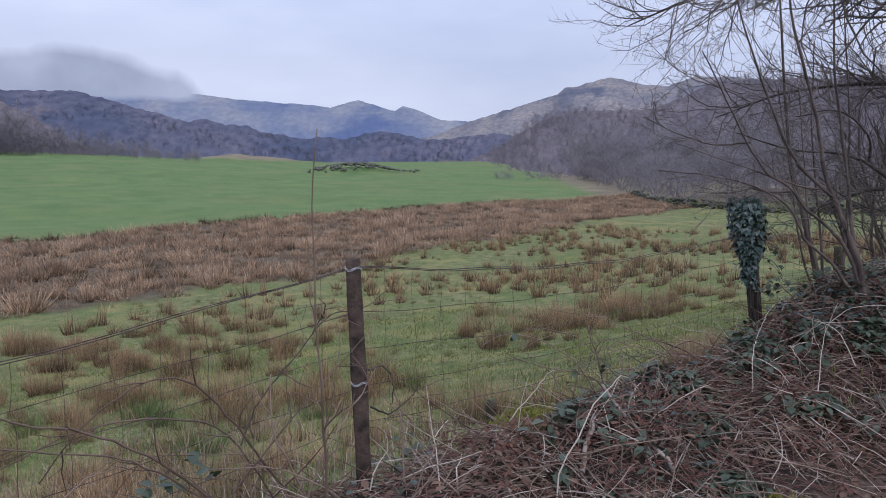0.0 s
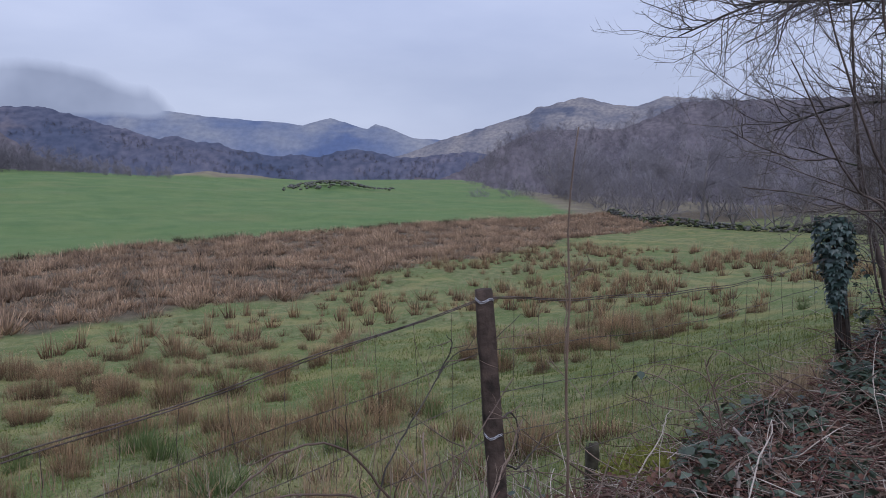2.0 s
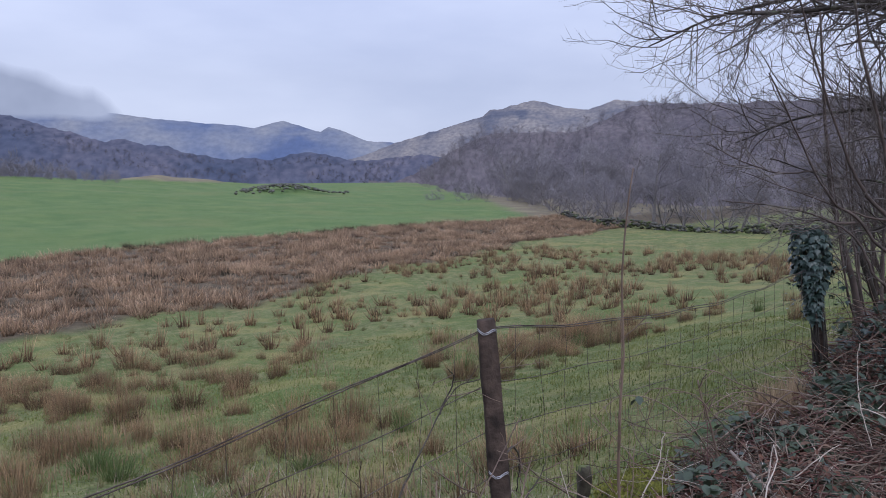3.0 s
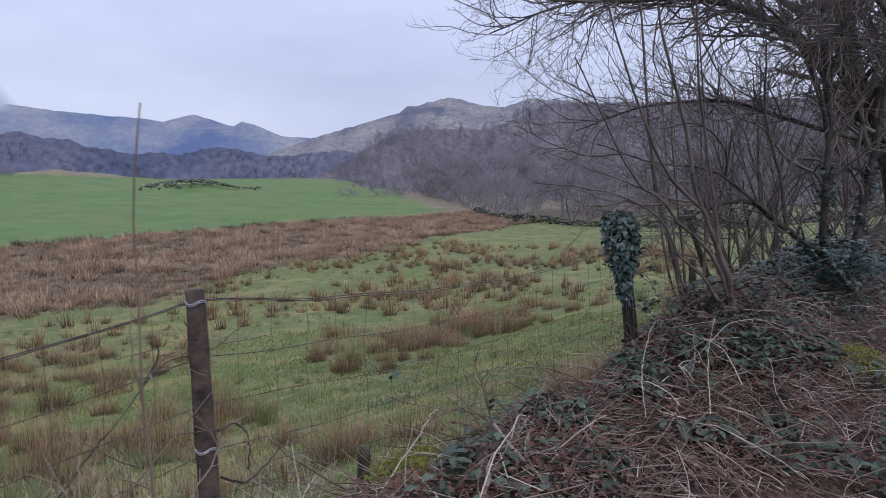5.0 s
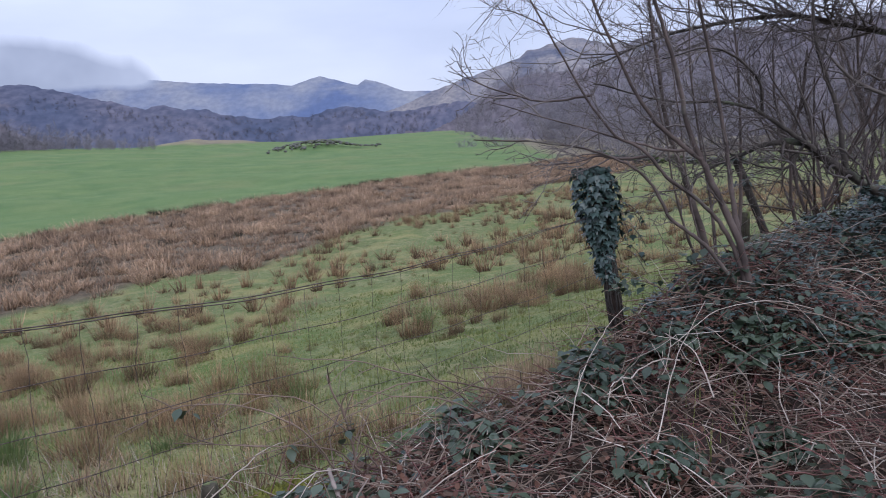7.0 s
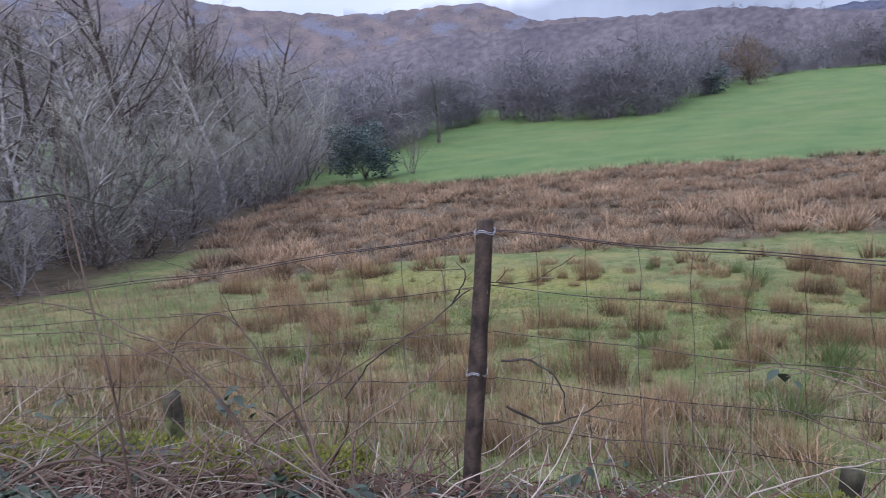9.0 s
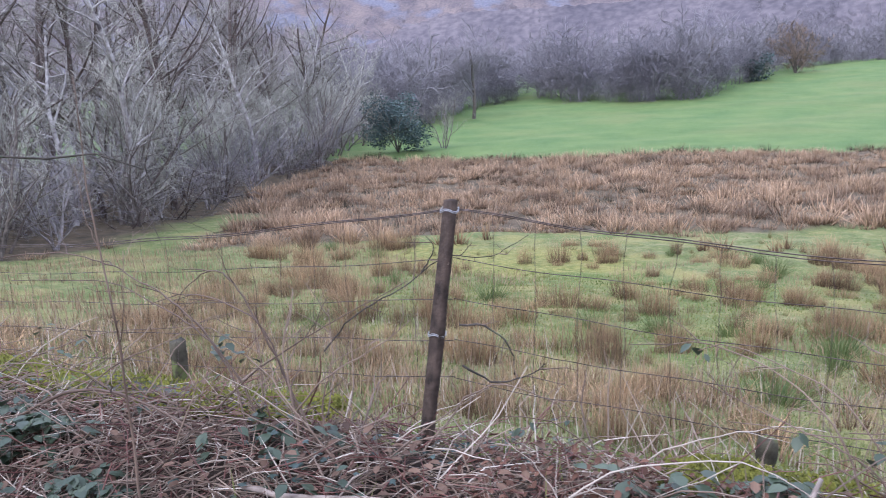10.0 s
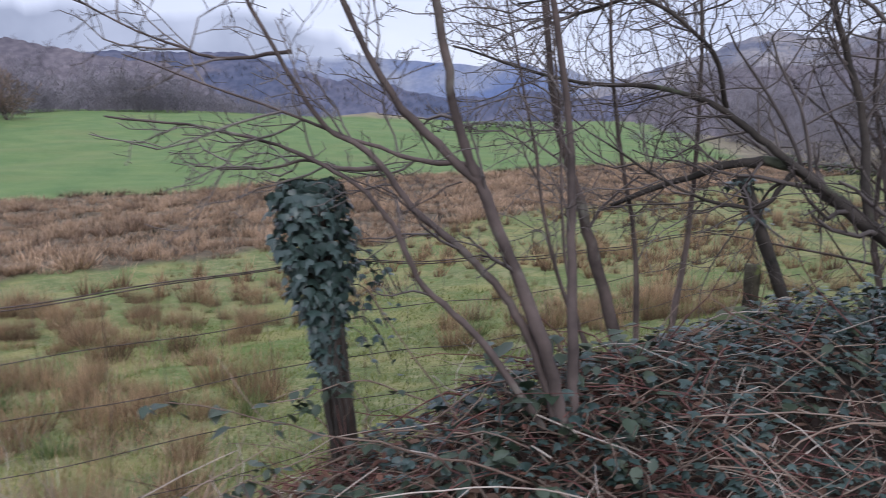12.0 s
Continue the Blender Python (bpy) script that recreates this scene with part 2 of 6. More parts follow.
def hill_mat(name, low, high, rock, scale, rocky=0.6, haze=(0, 0, 0), glow=0.0, speckle=0.7):
    """Far hillsides, with the pale air of the distance in front of them as a faint glow."""
    m, nt, b = shader(name, 1.0)
    b.inputs["Specular IOR Level"].default_value = 0.0
    face = nt.nodes.new("ShaderNodeAttribute")
    face.attribute_name = "face"
    p = face.outputs["Vector"]
    c = ramp(nt, noise_of(nt, scale, 7.0, p), [(0.32, low), (0.68, high)])
    c = blend(nt, ramp(nt, noise_of(nt, scale * 0.6, 8.0, p), [(rocky, (0, 0, 0)), (rocky + 0.1, (1, 1, 1))]), c, rock)
    c = blend(nt, speckle, c, ramp(nt, noise_of(nt, scale * 9.0, 6.0, p), [(0.36, (0.35, 0.36, 0.42)), (0.64, (1.5, 1.45, 1.35))]), "MULTIPLY")
    nt.links.new(c, b.inputs["Base Color"])
    relief(nt, b, noise_of(nt, scale * 2.5, 8.0, p), 1.0, 2.0 / scale * 0.05)
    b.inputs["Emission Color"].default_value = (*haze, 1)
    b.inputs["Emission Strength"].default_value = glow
    return m


M_WOODHILL = hill_mat("wooded_hillside", (0.095, 0.086, 0.098), (0.145, 0.127, 0.135), (0.20, 0.158, 0.125), 0.05, 0.66, (0, 0, 0), 0.0, 0.35)
# Distance haze painted in: emission glow, bluish base tones on the farther hills.
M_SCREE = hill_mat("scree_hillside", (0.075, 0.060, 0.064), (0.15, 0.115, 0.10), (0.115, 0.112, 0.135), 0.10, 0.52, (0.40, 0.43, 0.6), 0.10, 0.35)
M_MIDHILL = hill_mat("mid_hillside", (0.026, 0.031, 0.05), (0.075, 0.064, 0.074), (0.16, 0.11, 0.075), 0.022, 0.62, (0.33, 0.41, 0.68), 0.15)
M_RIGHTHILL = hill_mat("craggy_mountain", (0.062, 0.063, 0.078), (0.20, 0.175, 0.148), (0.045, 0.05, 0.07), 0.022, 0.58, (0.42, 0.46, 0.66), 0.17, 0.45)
# Blue against tan patches also stand for shaded flanks, put in as colour.
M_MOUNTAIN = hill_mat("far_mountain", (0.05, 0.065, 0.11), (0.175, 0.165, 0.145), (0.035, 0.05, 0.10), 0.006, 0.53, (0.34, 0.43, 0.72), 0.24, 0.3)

# low cloud lying on the hilltops
M_CLOUD = bpy.data.materials.new("low_cloud")
M_CLOUD.use_nodes = True
nt = M_CLOUD.node_tree
nt.nodes.clear()
c_out, c_mix, c_clear, c_em = (nt.nodes.new("ShaderNode" + k) for k in ("OutputMaterial", "MixShader", "BsdfTransparent", "Emission"))
uv = nt.nodes.new("ShaderNodeAttribute")
uv.attribute_name = "cover"
p = place(nt)
c_add = nt.nodes.new("ShaderNodeMath")
c_add.operation = "MULTIPLY_ADD"
c_add.inputs[1].default_value = 0.75
nt.links.new(noise_of(nt, 0.011, 7.0, p), c_add.inputs[0])
nt.links.new(uv.outputs["Fac"], c_add.inputs[2])
c_half = nt.nodes.new("ShaderNodeMath")
c_half.operation = "MULTIPLY"
c_half.inputs[1].default_value = 0.5
nt.links.new(c_add.outputs[0], c_half.inputs[0])
nt.links.new(ramp(nt, c_half.outputs[0], [(0.38, (0, 0, 0)), (0.66, (1, 1, 1))]), c_mix.inputs[0])
nt.links.new(ramp(nt, noise_of(nt, 0.006, 4.0, p), [(0.35, (0.31, 0.345, 0.45)), (0.65, (0.45, 0.49, 0.61))]), c_em.inputs[0])
c_em.inputs[1].default_value = 1.0
nt.links.new(c_clear.outputs[0], c_mix.inputs[1])
nt.links.new(c_em.outputs[0], c_mix.inputs[2])
nt.links.new(c_mix.outputs[0], c_out.inputs[0])

# ---- mesh helpers ----


def mesh_of(name, v, f, mat, smooth=True):
    """A mesh of triangles (f: n x 3) from arrays."""
    me = bpy.data.meshes.new(name)
    v, f = np.asarray(v, np.float32).reshape(-1, 3), np.asarray(f, np.int32).reshape(-1, 3)
    me.vertices.add(len(v))
    me.vertices.foreach_set("co", v.ravel())
    me.loops.add(f.size)
    me.loops.foreach_set("vertex_index", f.ravel())
    me.polygons.add(len(f))
    me.polygons.foreach_set("loop_start", np.arange(0, f.size, 3, dtype=np.int32))
    if smooth:
        me.polygons.foreach_set("use_smooth", np.ones(len(f), bool))
    me.update(calc_edges=True)
    me.materials.append(mat)
    return me


class Geo:
    """Gathers pieces of geometry into one mesh."""

    def __init__(self):
        self.v, self.f, self.n = [], [], 0

    def add(self, v, f):
        v = np.asarray(v, float).reshape(-1, 3)
        self.v.append(v)
        self.f.append(np.asarray(f, int).reshape(-1, 3) + self.n)
        self.n += len(v)

    def mesh(self, name, mat, smooth=True):
        return mesh_of(name, np.concatenate(self.v), np.concatenate(self.f), mat, smooth)


def tube(pts, radii, k=5, cap=False):
    P = np.asarray(pts, float)
    n = len(P)
    R = np.broadcast_to(np.asarray(radii, float), (n,))
    T = np.gradient(P, axis=0)
    T /= np.linalg.norm(T, axis=1)[:, None] + 1e-9
    ref = np.array([1.0, 0.13, 0]) if abs(T[:, 2]).mean() > 0.6 else np.array([0, 0.1, 1.0])
    U = np.cross(T, ref)
    U /= np.linalg.norm(U, axis=1)[:, None] + 1e-9
    W = np.cross(T, U)
    a = np.arange(k) * 2 * math.pi / k
    v = P[:, None] + R[:, None, None] * (np.cos(a)[None, :, None] * U[:, None] + np.sin(a)[None, :, None] * W[:, None])
    i, j = np.meshgrid(np.arange(n - 1), np.arange(k), indexing="ij")
    q = [i * k + j, i * k + (j + 1) % k, (i + 1) * k + (j + 1) % k, (i + 1) * k + j]
    f = np.concatenate([np.stack([q[0], q[1], q[2]], -1).reshape(-1, 3), np.stack([q[0], q[2], q[3]], -1).reshape(-1, 3)])
    v = v.reshape(-1, 3)
    if cap:
        e = np.arange(k)
        v = np.vstack([v, P[-1:]])
        f = np.vstack([f, np.stack([(n - 1) * k + e, (n - 1) * k + (e + 1) % k, np.full(k, n * k)], -1)])
    return v, f


def spike(pts, r):
    """A thin pointed twig of nine triangles."""
    P = np.asarray(pts, float)
    a, m, e = P[0], P[len(P) // 2], P[-1]
    o = np.array([[1.0, 0.2, 0.1], [-0.4, 0.8, -0.5], [-0.5, -0.7, 0.6]]) * r
    v = np.vstack([a + o, m + o * 0.7, e[None]])
    f = [(i, (i + 1) % 3, 3 + (i + 1) % 3) for i in range(3)] + [(i, 3 + (i + 1) % 3, 3 + i) for i in range(3)] + [(3 + i, 3 + (i + 1) % 3, 6) for i in range(3)]
    return v, np.array(f)


def thorn(pts, r):
    """The finest twig: a three-sided point."""
    P = np.asarray(pts, float)
    o = np.array([[1.0, 0.2, 0.1], [-0.4, 0.8, -0.5], [-0.5, -0.7, 0.6]]) * r
    return np.vstack([P[0] + o, P[-1:]]), np.array([(0, 1, 3), (1, 2, 3), (2, 0, 3)])


def spread(template, M, offset):
    """Copies of a template (v, f) by matrices M (n,3,3) and offsets (n,3), as one array pair."""
    v, f = template
    V = np.einsum("nij,vj->nvi", M, v) + offset[:, None]
    F = f[None] + (np.arange(len(M)) * len(v))[:, None, None]
    return V.reshape(-1, 3), F.reshape(-1, 3)


def spin(yaw, scale, tilt=None, way=None):
    """Rotation matrices for yaw angles, with scales (n,) or (n,3) and an optional lean."""
    n = len(yaw)
    c, s = np.cos(yaw), np.sin(yaw)
    z, o = np.zeros(n), np.ones(n)
    M = np.stack([np.stack([c, -s, z], -1), np.stack([s, c, z], -1), np.stack([z, z, o], -1)], 1)
    if tilt is not None:
        ct, st = np.cos(tilt), np.sin(tilt)
        X = np.stack([np.stack([o, z, z], -1), np.stack([z, ct, -st], -1), np.stack([z, st, ct], -1)], 1)
        M = M @ X
    if way is not None:
        c, s = np.cos(way), np.sin(way)
        M = M @ np.stack([np.stack([c, -s, z], -1), np.stack([s, c, z], -1), np.stack([z, z, o], -1)], 1)
    scale = np.asarray(scale)
    return M * (scale[:, None, None] if scale.ndim == 1 else scale[:, None, :])


def empty(name, x, y, z, **tags):
    ob = new(name)
    ob.location = (x, y, z)
    return tagged(ob, **tags)


def part(name, me, parent, label=""):
    ob = new(name, me)
    ob.parent = parent
    return tagged(ob, label=label)


def smooth01(x, a, b):
    t = np.clip((np.asarray(x, float) - a) / (b - a), 0, 1)
    return t * t * (3 - 2 * t)


def wave(x, y, s, seed=0.0):
    """Cheap smooth unevenness, about -1 to 1."""
    x, y = np.asarray(x, float) / s + seed, np.asarray(y, float) / s - seed * 0.7
    return (np.sin(x + 1.7 * np.sin(0.7 * y + seed)) + np.sin(1.31 * y + 1.3 * np.sin(0.9 * x)) + np.sin(2.3 * x - 1.9 * y) * 0.6) / 2.6


# ---- the lie of the land ----
# The fence runs along y = 0 from post to post; the lane lies at y < -1 and the field falls away to +y.


def band_low(x):
    x = np.asarray(x, float)
    return np.minimum(21 + 0.27 * x, 15.5 + 1.1 * (x + 10.5)).clip(6, 36) + 0.8 * wave(x, 0, 3.0)


def band_high(x):
    x = np.asarray(x, float)
    return 46.5 + 0.16 * x.clip(-40, 45) + 1.0 * wave(x, 5, 4.0)


def green_strip(x, y):
    """The strip of wet green grass along the wood's edge."""
    return smooth01(-np.abs(x + 15.2 + 0.37 * (y - 12.5)), -1.6, -0.9) * smooth01(y, 8, 10) * smooth01(-y, -22.5, -19)


def bank(x, y):
    x, y = np.asarray(x, float), np.asarray(y, float)
    h = 0.25 + 0.06 * smooth01(x, 1.6, 2.6) + 0.27 * smooth01(x, 2.5, 3.9) + 0.06 * smooth01(x, 4.0, 7.0) - 0.10 * smooth01(-x, 0.7, 2.5)
    side = np.where(y < -0.35, np.exp(-(((y + 0.35) / (0.52 + 0.22 * smooth01(x, 1.6, 3.6))) ** 2)), np.exp(-(((y + 0.35) / 0.42) ** 2)))
    return h * side * (1 + 0.16 * wave(x, y, 0.22))


def heath_rise(x, y):
    """The low brown rise past the far edge of the green field."""
    return np.exp(-(((x - 76) / 11) ** 2 + ((y - 152) / 7) ** 2)) * (1 + 0.2 * wave(x, y, 2.5))


def wood_foot(x, y):
    """The strip of brown rough grass along the foot of the far wood."""
    return smooth01(x - 66 - 0.92 * np.maximum(0, y - 38) + 0.8 * wave(x, y, 2.5), -9, -5) * smooth01(y, 46, 52)


def land(x, y):
    x, y = np.asarray(x, float), np.asarray(y, float)
    yy = np.maximum(y, 0)
    z = -3.9 * (1 - np.exp(-yy / 10))
    amp = 5.2 - 1.9 * smooth01(x, 30, 85) - 0.9 * smooth01(x, 85, 115)
    z = z + amp * smooth01(yy, 48, 170) - 8 * smooth01(yy, 190, 330)
    z = z + 1.1 * np.exp(-(((x - 78) / 6) ** 2 + ((y - 112) / 5) ** 2)) + 1.7 * heath_rise(x, y)
    z = z + 0.55 * np.exp(-(((x + 5) / 7) ** 2 + ((y - 17) / 3.0) ** 2)) * 0.5
    z = z + (0.05 * wave(x, y, 0.7) + 0.035 * wave(x, y, 0.23, 3.0)) * smooth01(y, 0.3, 3) * smooth01(-y, -60, -40) + 0.16 * wave(x, y, 4.0, 2.0) * smooth01(y, 2, 8)
    return z + bank(x, y)


def ring(start, stop, step):
    return np.arange(start, stop, step)


def ladder(a, b, n):
    return a * (b / a) ** (np.arange(1, n + 1) / n)


gx = np.concatenate([-ladder(40, 3000, 22)[::-1], ring(-40, -10, 1.0), ring(-10, -4, 0.4), ring(-4, 8, 0.12), ring(8, 20, 0.25), ring(20, 120, 1.2), ladder(120, 3000, 20)])
gy = np.concatenate([-ladder(6, 3000, 24)[::-1], ring(-6, -2.4, 0.3), ring(-2.4, 3, 0.1), ring(3, 20, 0.17), ring(20, 60, 0.6), ring(60, 200, 2.0), ladder(200, 3000, 20)])
X, Y = np.meshgrid(gx, gy, indexing="ij")
Z = land(X, Y)
nx, ny = X.shape
i, j = np.meshgrid(np.arange(nx - 1), np.arange(ny - 1), indexing="ij")
q = [i * ny + j, (i + 1) * ny + j, (i + 1) * ny + j + 1, i * ny + j + 1]
F = np.concatenate([np.stack([q[0], q[1], q[2]], -1).reshape(-1, 3), np.stack([q[0], q[2], q[3]], -1).reshape(-1, 3)])
ground_mesh = mesh_of("ground", np.stack([X, Y, Z], -1), F, M_GROUND)
edge = wave(X, Y, 1.1) * 0.8
zones = {
    "lane": smooth01(-Y - 0.5 * smooth01(X, 1.2, 3.0) + 0.15 * wave(X, Y, 0.3), 0.75, 1.1),
    "bank": smooth01(-Y + 0.1 * wave(X, Y, 0.2), -0.25, 0.05),
    "bog": smooth01(Y + edge - band_low(X), -0.4, 0.9) * (1 - green_strip(X, Y)),
    "field": smooth01(Y + edge - band_high(X), -0.6, 0.6),
    "mossy": 0.6 * smooth01(np.exp(-(((X + 5.2) / 4.0) ** 2 + ((Y - 14.3) / 2.0) ** 2)) + 0.25 * wave(X, Y, 0.9, 4.0), 0.3, 0.7),
    "far": np.maximum.reduce([smooth01(Y, 200, 260), wood_foot(X, Y), smooth01(heath_rise(X, Y) + 0.12 * wave(X, Y, 2.0), 0.25, 0.45)]),
}
for name, values in zones.items():
    ground_mesh.attributes.new(name, "FLOAT", "POINT").data.foreach_set("value", values.astype(np.float32).ravel())
tagged(new("ground", ground_mesh), "rough pasture falling to a rushy bog and a green field", "ground", kind="structure")

# ---- hills and mountains ----


def bump(az, at, width, height):
    return height * np.exp(-(((az - at) / width) ** 2))


def hill(name, label, mat, az0, az1, near, far, skyline, rough, seed, steps=(260, 44)):
    """A hillside that climbs from near to far over a span of bearings; skyline gives its height as an angle."""
    az, u = np.linspace(az0, az1, steps[0]), np.linspace(0, 1, steps[1])
    A, Uu = np.meshgrid(az, u, indexing="ij")
    d = near + (far - near) * Uu
    x, y = d * np.cos(np.radians(A)), d * np.sin(np.radians(A))
    top = 1.4 + far * np.tan(np.radians(skyline(A)))
    top = top + min(0.9, far * 0.0018) * (wave(A, 0 * A, 0.45, seed) + 0.7 * wave(A, 0 * A, 0.14, seed + 2))
    rise = Uu ** 1.25 * (1 + 0.10 * np.sin(A * 0.9 + 5 * Uu + seed) * (1 - Uu))
    along_face, up_face = far * np.radians(A), (d - near) * 0.3
    n = sum(wave(along_face, up_face, far * s, seed + s) * s for s in (0.06, 0.025, 0.010, 0.005)) * far * rough
    z = -6 + (top + 6) * rise + n * (0.2 + Uu) * 0.5
    nx, ny = A.shape
    i, j = np.meshgrid(np.arange(nx - 1), np.arange(ny - 1), indexing="ij")
    q = [i * ny + j, (i + 1) * ny + j, (i + 1) * ny + j + 1, i * ny + j + 1]
    f = np.concatenate([np.stack([q[0], q[1], q[2]], -1).reshape(-1, 3), np.stack([q[0], q[2], q[3]], -1).reshape(-1, 3)])
    me = mesh_of(name, np.stack([x, y, z], -1), f, mat)
    spread_out = np.stack([along_face + 0.25 * z, z * 1.6, 0 * z], -1)
    me.attributes.new("face", "FLOAT_VECTOR", "POINT").data.foreach_set("vector", spread_out.astype(np.float32).ravel())
    return tagged(new(name, me), label, "hill", kind="structure")


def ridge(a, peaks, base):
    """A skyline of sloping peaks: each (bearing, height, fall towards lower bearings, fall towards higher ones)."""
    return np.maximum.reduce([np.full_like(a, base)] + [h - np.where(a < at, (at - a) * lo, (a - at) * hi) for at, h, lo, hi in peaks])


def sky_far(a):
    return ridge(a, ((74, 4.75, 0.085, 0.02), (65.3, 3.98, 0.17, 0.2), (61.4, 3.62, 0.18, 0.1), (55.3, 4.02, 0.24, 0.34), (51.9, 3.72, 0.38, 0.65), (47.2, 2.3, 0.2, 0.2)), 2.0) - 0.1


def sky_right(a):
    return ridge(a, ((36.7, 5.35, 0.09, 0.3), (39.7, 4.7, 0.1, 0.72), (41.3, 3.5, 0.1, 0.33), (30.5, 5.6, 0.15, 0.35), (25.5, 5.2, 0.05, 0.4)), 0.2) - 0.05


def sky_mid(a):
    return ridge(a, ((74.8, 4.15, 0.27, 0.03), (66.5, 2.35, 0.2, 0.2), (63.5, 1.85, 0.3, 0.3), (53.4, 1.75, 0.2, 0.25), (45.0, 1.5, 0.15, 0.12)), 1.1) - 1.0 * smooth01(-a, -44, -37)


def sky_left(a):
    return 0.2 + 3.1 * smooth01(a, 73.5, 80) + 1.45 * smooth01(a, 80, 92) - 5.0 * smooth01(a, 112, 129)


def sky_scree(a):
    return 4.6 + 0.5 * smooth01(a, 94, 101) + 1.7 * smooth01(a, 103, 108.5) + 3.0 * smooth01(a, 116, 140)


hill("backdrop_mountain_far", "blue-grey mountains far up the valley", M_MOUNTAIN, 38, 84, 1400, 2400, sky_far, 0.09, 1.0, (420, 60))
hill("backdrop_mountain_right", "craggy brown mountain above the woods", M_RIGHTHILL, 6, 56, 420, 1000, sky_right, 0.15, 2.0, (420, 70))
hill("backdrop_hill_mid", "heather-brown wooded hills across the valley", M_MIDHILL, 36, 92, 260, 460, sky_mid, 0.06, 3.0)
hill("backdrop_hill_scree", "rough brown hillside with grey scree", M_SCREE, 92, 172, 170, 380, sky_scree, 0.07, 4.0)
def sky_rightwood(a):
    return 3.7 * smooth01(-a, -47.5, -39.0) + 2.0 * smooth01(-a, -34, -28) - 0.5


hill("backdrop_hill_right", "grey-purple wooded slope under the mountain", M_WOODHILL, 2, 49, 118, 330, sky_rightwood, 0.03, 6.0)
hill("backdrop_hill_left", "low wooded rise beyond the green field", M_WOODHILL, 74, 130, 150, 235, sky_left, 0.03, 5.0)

# low cloud on the tops
az, el = np.meshgrid(np.linspace(58, 118, 90), np.linspace(2.2, 10.5, 26), indexing="ij")
cx, cy, cz = 1250 * np.cos(np.radians(az)), 1250 * np.sin(np.radians(az)), 1250 * np.tan(np.radians(el))
top = 7.3 - 3.4 * smooth01(-az, -72.5, -63.5) + 0.45 * wave(az, 0, 1.3) + 0.3 * wave(az, 3, 0.5)
cover = 1.25 * (1 - smooth01(el, top - 2.0, top + 0.9)) * smooth01(el, 3.0, 4.4) * smooth01(az, 61.5, 68.5)
ny = az.shape[1]
i, j = np.meshgrid(np.arange(az.shape[0] - 1), np.arange(ny - 1), indexing="ij")
q = [i * ny + j, (i + 1) * ny + j, (i + 1) * ny + j + 1, i * ny + j + 1]
F = np.concatenate([np.stack([q[0], q[1], q[2]], -1).reshape(-1, 3), np.stack([q[0], q[2], q[3]], -1).reshape(-1, 3)])
cloud_mesh = mesh_of("backdrop_low_cloud", np.stack([cx, cy, cz], -1), F, M_CLOUD)
cloud_mesh.attributes.new("cover", "FLOAT", "POINT").data.foreach_set("value", cover.astype(np.float32).ravel())
tagged(new("backdrop_low_cloud", cloud_mesh), "grey low cloud lying on the hilltops", "cloud", kind="structure")

# ---- bare trees ----


def grow(rng, start, way, length, radius, level, plan, out):
    """One branch and, by the plan, its side branches. plan[level] = (segments, wander, lift, children, ratio, angle, first)."""
    seg, wander, lift, kids, ratio, angle, first = plan[level]
    p, d = np.array(start, float), np.array(way, float)
    d /= np.linalg.norm(d)
    pts, ways = [p.copy()], [d.copy()]
    for k in range(seg):
        d = d + rng.normal(0, wander, 3) + np.array([0, 0, lift])
        d /= np.linalg.norm(d)
        p = p + d * length / seg
        pts.append(p.copy())
        ways.append(d.copy())
    radii = radius * np.linspace(1, 0.42 if level == 0 else 0.3, seg + 1)
    out.append((level, np.array(pts), radii))
    if level + 1 >= len(plan):
        return
    for c in range(kids):
        f = first + (1 - first) * (c + rng.uniform(0.2, 0.9)) / kids
        x = min(f, 0.999) * seg
        i = int(x)
        at = pts[i] + (pts[i + 1] - pts[i]) * (x - i)
        side = rng.normal(0, 1, 3)
        side -= side.dot(ways[i]) * ways[i]
        side /= np.linalg.norm(side) + 1e-9
        a = radians(angle) * rng.uniform(0.65, 1.3)
        grow(rng, at, ways[i] * math.cos(a) + side * math.sin(a), length * ratio * rng.uniform(0.6, 1.15) * ((0.5 + 0.65 * math.sin(math.pi * f ** 0.75)) if level == 0 else 1.15 - 0.5 * f),
             radii[i] * rng.uniform(0.45, 0.62), level + 1, plan, out)


SIDES = (7, 4, 3, 3, 3)


def wood_meshes(branches, split, bark, twig, least=0.0):
    """Trunk and crown meshes out of grown branches: levels under split are the trunk and its limbs."""
    a, b = Geo(), Geo()
    for level, pts, radii in branches:
        if level >= 3:
            b.add(*thorn(pts, max(radii[0], least) * 1.15))
        elif level == 2:
            b.add(*spike(pts, max(radii[0] * 0.65, least)))
        else:
            (a if level < split else b).add(*tube(pts, np.maximum(radii, least), SIDES[level]))
    return a.mesh("trunk", bark), b.mesh("crown", twig)


def tree_template(seed, height, plan, bark, twig, split=2, lean=0.05, stems=1, radius=None, least=0.004):
    rng = np.random.default_rng(seed)
    out = []
    for s in range(stems):
        way = np.array([rng.normal(0, lean), rng.normal(0, lean), 1.0])
        grow(rng, (rng.normal(0, 0.12) * (stems > 1), rng.normal(0, 0.12) * (stems > 1), -0.15), way, height * rng.uniform(0.8, 1.0),
             radius or height * 0.014, 0, plan, out)
    return wood_meshes(out, split, bark, twig, least)


def tree_at(meshes, x, y, turn, size, name, label, group="", sink=0.0):
    root = empty(name, x, y, float(land(x, y)) - sink, label=label, category="tree", group=group)
    root.rotation_euler = (0, 0, turn)
    root.scale = (size, size, size)
    part("trunk", meshes[0], root)
    part("crown", meshes[1], root, "fine bare twigs")
    return root


